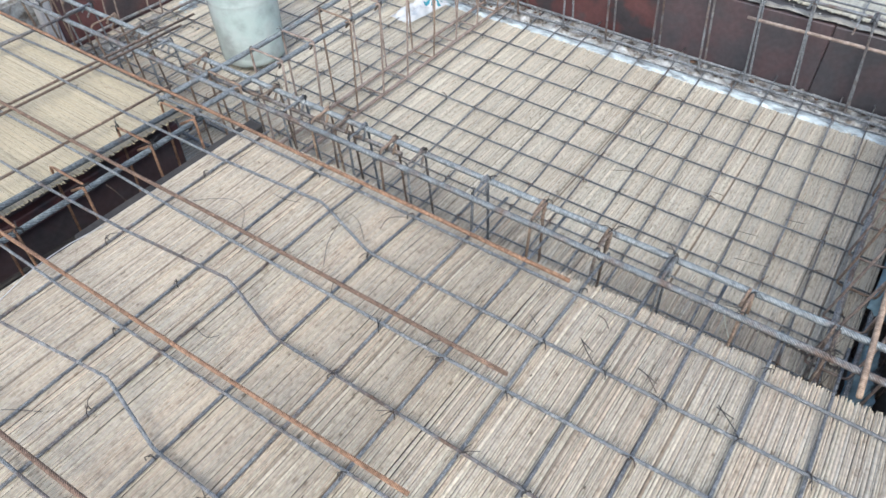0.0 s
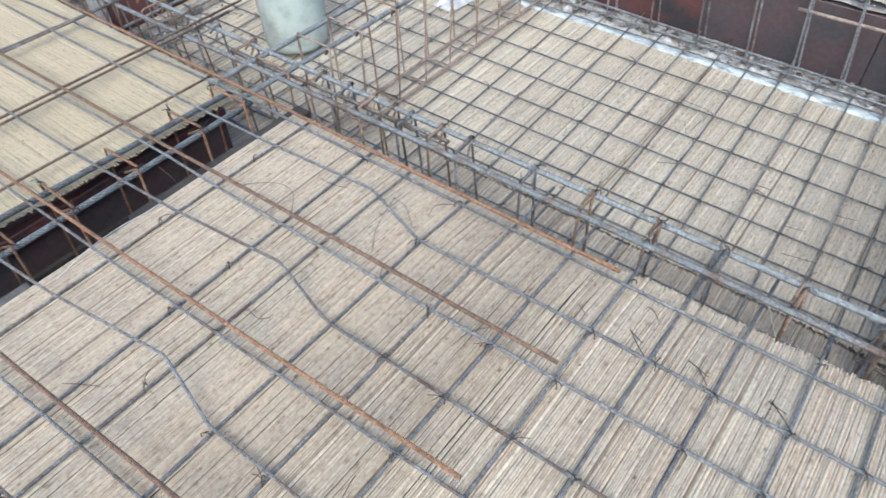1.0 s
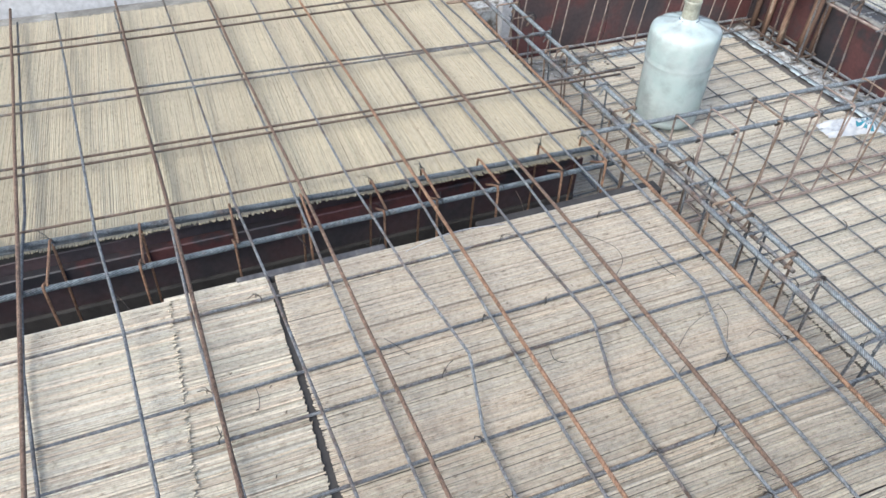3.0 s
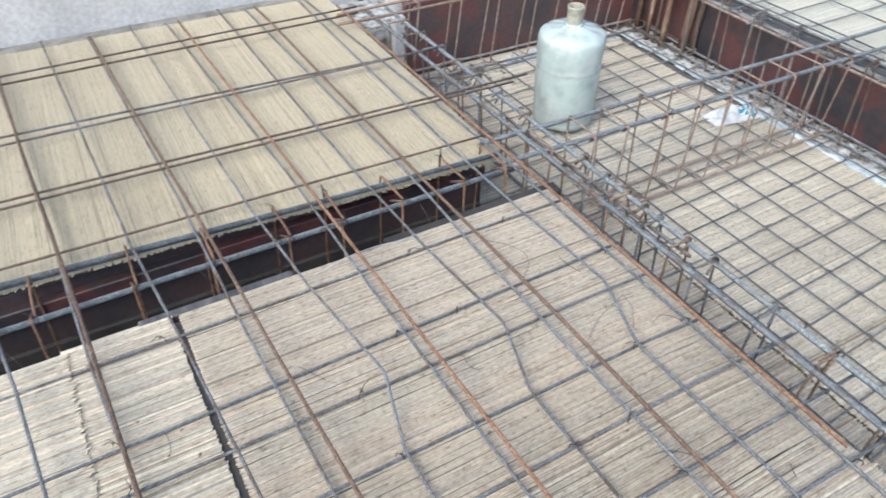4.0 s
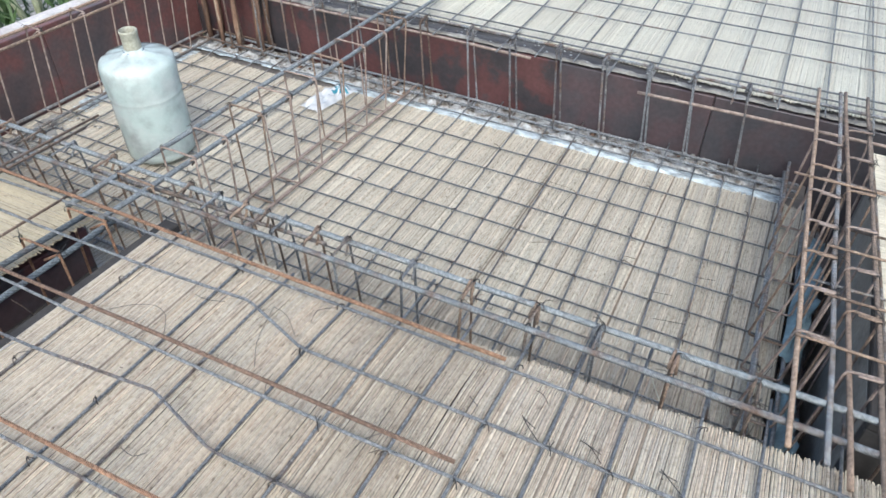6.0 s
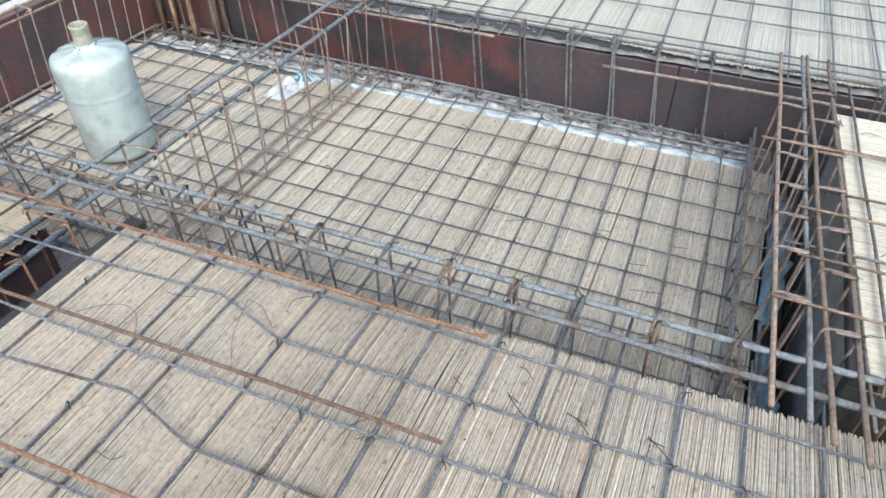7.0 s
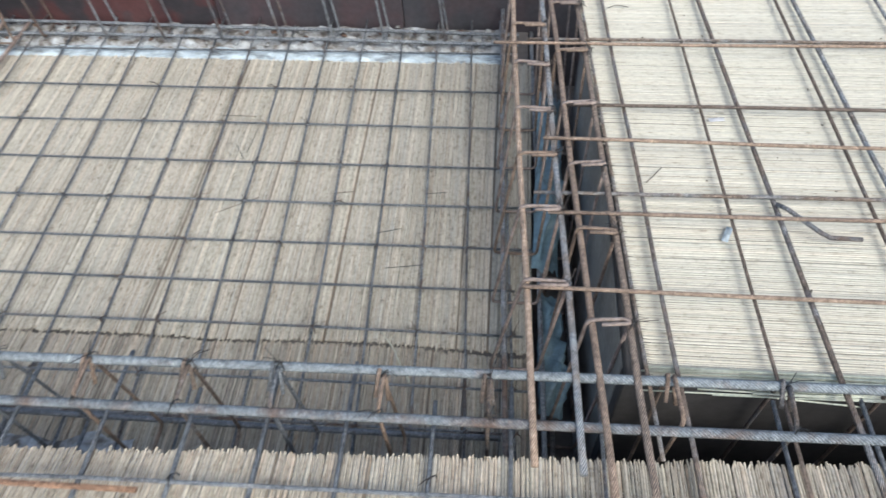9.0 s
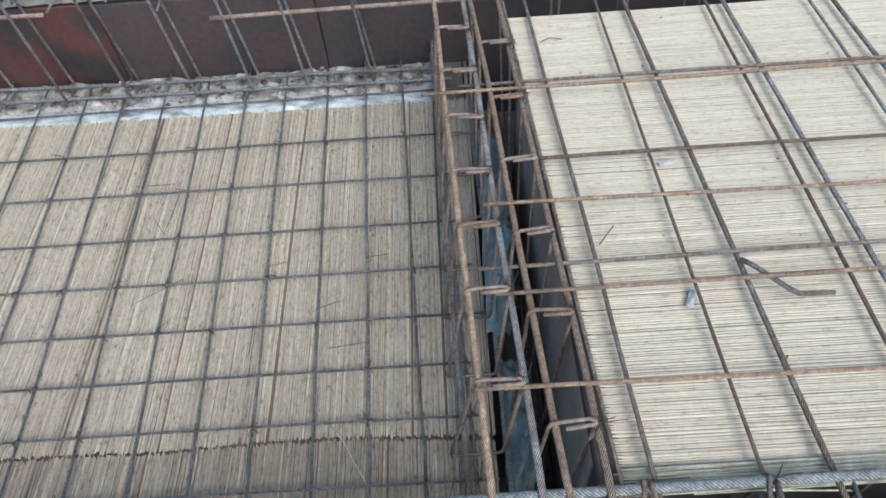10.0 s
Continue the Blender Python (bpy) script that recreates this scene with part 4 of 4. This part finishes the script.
# ---------------------------------------------------------------- loose things
def crumpled(name, w, d, h, at, rot, material, label, category, seed, nx=26, ny=18, holes=None):
    """A crumpled sheet of plastic lying at a place."""
    v, f, uv = [], [], []
    for j in range(ny + 1):
        for i in range(nx + 1):
            a, b = i / nx - 0.5, j / ny - 0.5
            n1, n2 = noise.noise((a * 5 + seed, b * 5, 1.0)), noise.noise((a * 14 + seed, b * 14, 7.0))
            edge = 1 - 0.10 * noise.noise((a * 9, b * 9, seed + 3.0))
            v.append((a * w * edge, b * d * edge, h * max(0.0, 0.55 + n1 * 1.1 + n2 * 0.5) * (1 - (2 * abs(a)) ** 4) * (1 - (2 * abs(b)) ** 4) + 0.003))
            uv.append((a + 0.5, b + 0.5))
    for j in range(ny):
        for i in range(nx):
            q = j * (nx + 1) + i
            f.append((q, q + 1, q + nx + 2, q + nx + 1))
    ob = mesh_object(name, v, f, material, None, True, uv)
    ob.matrix_basis = pose(*at, *rot)
    return tagged(ob, label, category)


crumpled("plastic_pouch", 0.25, 0.10, 0.03, (-1.732, -0.10, 0.004), (0, 0, 82), M_POUCH, "crumpled white plastic pouch with blue print on the mesh", "plastic pouch", 3.0)
crumpled("blue_sheet", 0.07, 0.62, 0.05, (0.20, -0.42, -0.02), (0, 28, -2), M_BLUE, "dusty blue plastic sheet stuffed beside the cage", "plastic sheet", 8.0, 10, 40)
crumpled("blue_sheet", 0.06, 0.30, 0.04, (0.20, -0.92, -0.06), (0, 30, 0), M_BLUE, "dusty blue plastic sheet stuffed beside the cage", "plastic sheet", 5.0, 10, 24)


def ribbon(name, x0, x1, ylo, yhi, z, seed, material, label, category="cement spill", n=120, rough=0.02, m=8, lump=0.008):
    """A rough strip of hardened slurry with ragged edges, lying along x."""
    v, f, uv = [], [], []
    for i in range(n + 1):
        x = x0 + (x1 - x0) * i / n
        a = ylo(x) + rough * noise.noise((x * 14, seed, 0)) + rough * 0.6 * noise.noise((x * 45, seed, 2))
        b = yhi(x) + rough * noise.noise((x * 12, seed, 9))
        for j in range(m + 1):
            t = j / m
            y = a + (b - a) * t
            v.append((x, y, z - 0.004 + (0.006 + lump * max(-0.5, noise.noise((x * 22, y * 22, seed)) + 0.5 * noise.noise((x * 60, y * 60, seed)))) * (1 if 0 < j < m else 0)))
            uv.append((x, y))
    for i in range(n):
        for j in range(m):
            q = i * (m + 1) + j
            f.append((q, q + m + 1, q + m + 2, q + 1))
    return tagged(mesh_object(name, v, f, material, None, True, uv), label, category, kind="stuff")


ribbon("cement_strip", -2.66, 0.085, lambda x: 0.030 + 0.022 * (x < -1.80), lambda x: 0.084 + 0.016 * noise.noise((x * 3, 1.0, 4.0)), Z_C + 0.002, 2.0, M_CEMENT, "bluish-white hardened cement strip along the foot of the wall", n=320, rough=0.011, lump=0.008)
ribbon("cement_strip", -2.66, 0.085, lambda x: 0.080, lambda x: 0.205, Z_C + 0.002, 7.0, M_SLURRY2, "rough grey mortar band along the foot of the wall", n=320, rough=0.015, m=12, lump=0.020)
ribbon("cement_spill", -2.66, -2.47, lambda x: -1.27, lambda x: -0.78 - 0.9 * (x + 2.56), Z_C + 0.001, 11.0, M_SLURRY, "grey slurry spilt over the mat in the corner", n=40, rough=0.04, m=30, lump=0.012)
ribbon("cement_spill", -2.66, -2.56, lambda x: -0.66, lambda x: 0.03, Z_C + 0.003, 15.0, M_CEMENT, "whitish slurry along the side wall", n=14, rough=0.02, m=60, lump=0.01)
ribbon("cement_spill", -1.05, -0.62, lambda x: -1.30, lambda x: -1.19, Z_C + 0.001, 21.0, M_SLURRY2, "grey slurry under the beam cage", n=60, rough=0.03, m=12)
ribbon("cement_spill", -0.16, 0.02, lambda x: -1.32, lambda x: -1.20, Z_C + 0.001, 25.0, M_SLURRY2, "grey slurry under the beam cage", n=40, rough=0.02, m=12)

ribbon("cement_spill", -2.6, 1.0, lambda x: Y_F + 0.004, lambda x: Y_F + 0.034, Z_D - 0.012, 31.0, M_SLURRY, "mortar droppings along the top edge of the far shuttering", n=300, rough=0.009, m=6, lump=0.008)


def crumbs(name, n, spread, material, label, seed, size=(0.003, 0.011)):
    """Lumps of mortar, each a rough little stone."""
    rnd, s = random.Random(seed), Soup()
    ico = ((0, 0, 1), (0.9, 0, 0.4), (0.28, 0.85, 0.4), (-0.72, 0.53, 0.4), (-0.72, -0.53, 0.4), (0.28, -0.85, 0.4), (0, 0, -0.6))
    for _ in range(n):
        x, y, z = spread(rnd)
        r, a, b = rnd.uniform(*size), len(s.v), rnd.uniform(0, 6.28)
        for px, py, pz in ico:
            k = r * rnd.uniform(0.65, 1.25)
            s.v.append((x + k * (px * math.cos(b) - 1.3 * py * math.sin(b)), y + k * (px * math.sin(b) + 1.3 * py * math.cos(b)), z + 0.7 * k * pz))
            s.uv.append((x, y))
        for i in range(5):
            j = (i + 1) % 5
            s.f += [(a, a + 1 + i, a + 1 + j), (a + 6, a + 1 + j, a + 1 + i)]
    return tagged(s.make(name, material), label, "mortar crumbs", kind="stuff")


crumbs("mortar_crumbs", 260, lambda r: (r.uniform(-2.62, 0.08), r.uniform(0.085, 0.20), Z_C + 0.007), M_SLURRY2, "grey mortar crumbs along the foot of the wall", 3)
crumbs("mortar_crumbs", 40, lambda r: (r.uniform(-2.62, 0.08), r.uniform(0.10, 0.19), Z_C + 0.009), M_RUST_COL, "rust-brown crumbs in the mortar at the foot of the wall", 4, (0.005, 0.014))
crumbs("mortar_crumbs", 90, lambda r: (r.uniform(-2.64, -2.4), r.uniform(-1.25, -0.7), Z_C + 0.006), M_SLURRY2, "grey mortar crumbs in the slurry corner", 5)
crumbs("mortar_crumbs", 120, lambda r: (r.uniform(-2.5, 0.9), r.uniform(Y_F + 0.01, Y_F + 0.08), Z_D - 0.004), M_SLURRY2, "mortar crumbs on the edge of the far deck", 6, (0.002, 0.007))
crumpled("plastic_scrap", 0.036, 0.011, 0.004, (0.482, -0.875, Z_A + 0.006), (0, 0, 65), M_CEMENT, "small bluish-white plastic scrap on the pale mat", "plastic scrap", 21.0, 8, 6)
crumpled("paper_scrap", 0.032, 0.011, 0.004, (0.515, -0.568, Z_A + 0.004), (0, 0, 8), M_PLASTER, "small white paper scrap on the pale mat", "paper scrap", 23.0, 8, 6)
rnd = random.Random(31)
s = Soup()
for k in range(34):
    x = E_X0 + 0.03 + rnd.uniform(-0.01, 0.25)
    l = rnd.uniform(0.25, 0.9)
    y, z = E_Y0 - 0.022 + 0.0010 * k, Z_A - 0.010 + 0.0005 * k
    s.tube([(x, y + rnd.uniform(-0.006, 0.002), z + rnd.uniform(0, 0.006)), (x + 0.5 * l, y, z), (x + l, y + rnd.uniform(-0.012, 0.012), z + rnd.uniform(-0.004, 0.008))], rnd.uniform(0.0012, 0.0022), 5)
tagged(s.make("loose_reeds", M_REED_EDGE), "loose pale greenish reed strips along the mat's front edge", "reed strips", kind="stuff")
s = Soup()
for k in range(150):
    x, y, z = rnd.choice(((rnd.uniform(-1.3, 0.9), rnd.uniform(-2.6, -1.36), Z_A + 0.001), (rnd.uniform(-2.6, 0.06), rnd.uniform(-1.3, 0.0), Z_C + 0.001), (rnd.uniform(0.32, 1.3), rnd.uniform(-1.12, -0.1), Z_A + 0.001), (rnd.uniform(-2.8, -1.7), rnd.uniform(-2.8, -1.42), Z_A + 0.001)))
    t, l, r = rnd.uniform(0, 6.28), rnd.uniform(0.001, 0.007), rnd.uniform(0.0006, 0.0015)
    s.tube([(x, y, z), (x + l * math.cos(t), y + l * math.sin(t), z + rnd.uniform(0, 0.002))], r, 5)
tagged(s.make("debris", M_DEBRIS), "small dark crumbs of wood and mortar strewn on the mats", "debris", kind="stuff")

# binding wire
rnd = random.Random(5)
s = Soup()
for x in COLS:
    for y in ROWS_C:
        if rnd.random() < 0.5:
            knot(s, x - 0.04 * y, y + 0.004 * (x + 0.1), 0.0, rnd)
tagged(s.make("binding_wire", M_WIRE), "thin dark wire ties on the sunken mesh crossings", "binding wire", kind="stuff")
s = Soup()
for k, x in enumerate((-1.285, -1.06, -0.949, -0.787, -0.648, -0.507, -0.367, -0.245, -0.131, -0.002, 0.112)):
    for y0, sl in ((-1.40, 0.055), (-1.545, 0.03), (-1.69, 0.045), (-1.82, 0.03), (-1.97, 0.06), (-2.11, 0.03), (-2.26, 0.06), (-2.41, 0.04), (-2.55, 0.07)):
        if rnd.random() < 0.4:
            knot(s, x, y0 + sl * (x + 1.0), Z_LO, rnd)
tagged(s.make("binding_wire", M_WIRE), "thin dark wire ties on the near mesh crossings", "binding wire", kind="stuff")
# long loose wires on the mats
def loose_wire(pts, label="loose thin wire curled on the reed mat", r=0.0007, m=None):
    s = Soup()
    s.tube(rounded(pts, 0.03), r, 5)
    return tagged(s.make("loose_wire", m or M_WIRE), label, "wire")


loose_wire([(-1.331, -2.06, 0.304), (-1.352, -1.97, 0.309), (-1.353, -1.88, 0.310), (-1.345, -1.79, 0.304)], "pale thin wire along the trench edge", 0.0010, M_PLASTER)
# wires as they lie on the near mat
for pts in (((-0.317, -1.395), (-0.30, -1.403), (-0.285, -1.415)), ((-0.320, -1.464), (-0.298, -1.49), (-0.269, -1.507)), ((-0.316, -1.468), (-0.285, -1.487)), ((-0.202, -1.466), (-0.18, -1.476), (-0.152, -1.497)), ((-0.193, -1.467), (-0.158, -1.484)), ((-0.053, -1.457), (-0.031, -1.481), (-0.004, -1.496)), ((-0.055, -1.463), (-0.022, -1.475)), ((-0.428, -1.470), (-0.402, -1.491))):
    loose_wire([(x, y, Z_A + 0.005 + 0.008 * (k % 2)) for k, (x, y) in enumerate(pts)], "short dark wire end lying on the reed mat", 0.0009)
loose_wire([(-1.246, -1.626, 0.304), (-1.205, -1.595, 0.312), (-1.152, -1.575, 0.318), (-1.113, -1.583, 0.314), (-1.084, -1.624, 0.305)], r=0.0006)
loose_wire([(-0.853, -1.608, 0.304), (-0.888, -1.557, 0.312), (-0.898, -1.518, 0.318), (-0.926, -1.448, 0.306)], r=0.0006)
loose_wire([(-0.926, -1.448, 0.303), (-0.882, -1.457, 0.310), (-0.83, -1.50, 0.304)], r=0.0006)
loose_wire([(-0.165, -0.915, Z_C + 0.006), (-0.13, -0.961, Z_C + 0.012), (-0.118, -0.986, Z_C + 0.008), (-0.08, -1.049, Z_C + 0.006)], "loose pale reed splinter on the sunken mat", 0.0011, M_REED_EDGE)
loose_wire([(0.325, -0.168, 0.304), (0.345, -0.16, 0.309), (0.374, -0.163, 0.304)], "short wire curl on the pale mat", 0.0009)
loose_wire([(0.355, -0.752, 0.306), (0.386, -0.716, 0.312)], "short wire end on the pale mat", 0.0009)
for k in range(9):
    x, y = rnd.uniform(-1.25, -0.5), rnd.uniform(-2.5, -1.36)
    t, l, b = rnd.uniform(0, 6.28), rnd.uniform(0.03, 0.10), rnd.uniform(-1.2, 1.2)
    loose_wire([(x, y, Z_A + 0.004), (x + 0.5 * l * math.cos(t), y + 0.5 * l * math.sin(t), Z_A + rnd.uniform(0.004, 0.02)), (x + 0.5 * l * math.cos(t) + 0.5 * l * math.cos(t + b), y + 0.5 * l * math.sin(t) + 0.5 * l * math.sin(t + b), Z_A + rnd.uniform(0.004, 0.03))])
for k in range(10):
    x, y = rnd.uniform(-0.7, 0.05), rnd.uniform(-0.95, -0.2)
    t, l = rnd.uniform(0, 6.28), rnd.uniform(0.04, 0.12)
    loose_wire([(x, y, Z_C + 0.004), (x + l * math.cos(t), y + l * math.sin(t), Z_C + 0.02)], "loose thin wire on the sunken mat")
for x, y, l in ((-1.40, -2.72, 0.09), (-1.45, -2.30, 0.10), (-1.44, -1.95, 0.08), (-1.5, -2.1, 0.07), (-1.43, -1.72, 0.07)):
    loose_wire([(x, y, 0.33), (x + 0.02, y + 0.3 * l, 0.28), (x + 0.03, y + 0.2 * l, 0.21), (x - 0.01, y - 0.2 * l, 0.19)], "loose wire hanging into the trench", 0.0012)

# ---------------------------------------------------------------- plants beyond the parapet
def leafy_clump(at, seed):
    rnd = random.Random(seed)
    root = tagged(empty("bamboo_plant", at), "tall green bamboo plant with pale stems beyond the parapet", "plant", "plants beyond the parapet")
    for k in range(9):
        s = Soup()
        x, y = rnd.uniform(-0.4, 0.4), rnd.uniform(-0.4, 0.4)
        s.tube([(x, y, 0), (x + rnd.uniform(-0.1, 0.1), y + rnd.uniform(-0.1, 0.1), 1.6), (x + rnd.uniform(-0.35, 0.35), y + rnd.uniform(-0.35, 0.35), 2.9)], 0.022, 6)
        s.make("stem", M_STEM, root)
    v, f = [], []
    for k in range(900):
        p = Vector((rnd.gauss(0, 0.42), rnd.gauss(0, 0.42), rnd.uniform(0.9, 3.2)))
        t, dn, l, w = rnd.uniform(0, 6.28), rnd.uniform(-1.1, 0.3), rnd.uniform(0.14, 0.34), rnd.uniform(0.010, 0.022)
        d = Vector((math.cos(t) * math.cos(dn), math.sin(t) * math.cos(dn), math.sin(dn)))
        n = d.cross(Vector((0, 0, 1))).normalized() * w
        b = len(v)
        for q in (p, p + d * l * 0.4 + n, p + d * l * 0.4 - n, p + d * l + Vector((0, 0, -0.06))):
            v.append(tuple(q))
        f += [(b, b + 1, b + 2), (b + 1, b + 3, b + 2)]
    tagged(mesh_object("foliage", v, f, M_LEAF, root), kind="stuff")
    return root


for k, (x, y) in enumerate(((-4.6, -0.9), (-4.9, 0.0), (-4.7, 0.9), (-5.7, -0.6), (-5.8, 0.7), (-5.2, 1.7), (-6.6, 0.2))):
    leafy_clump((x, y, -2.6), 40 + k)
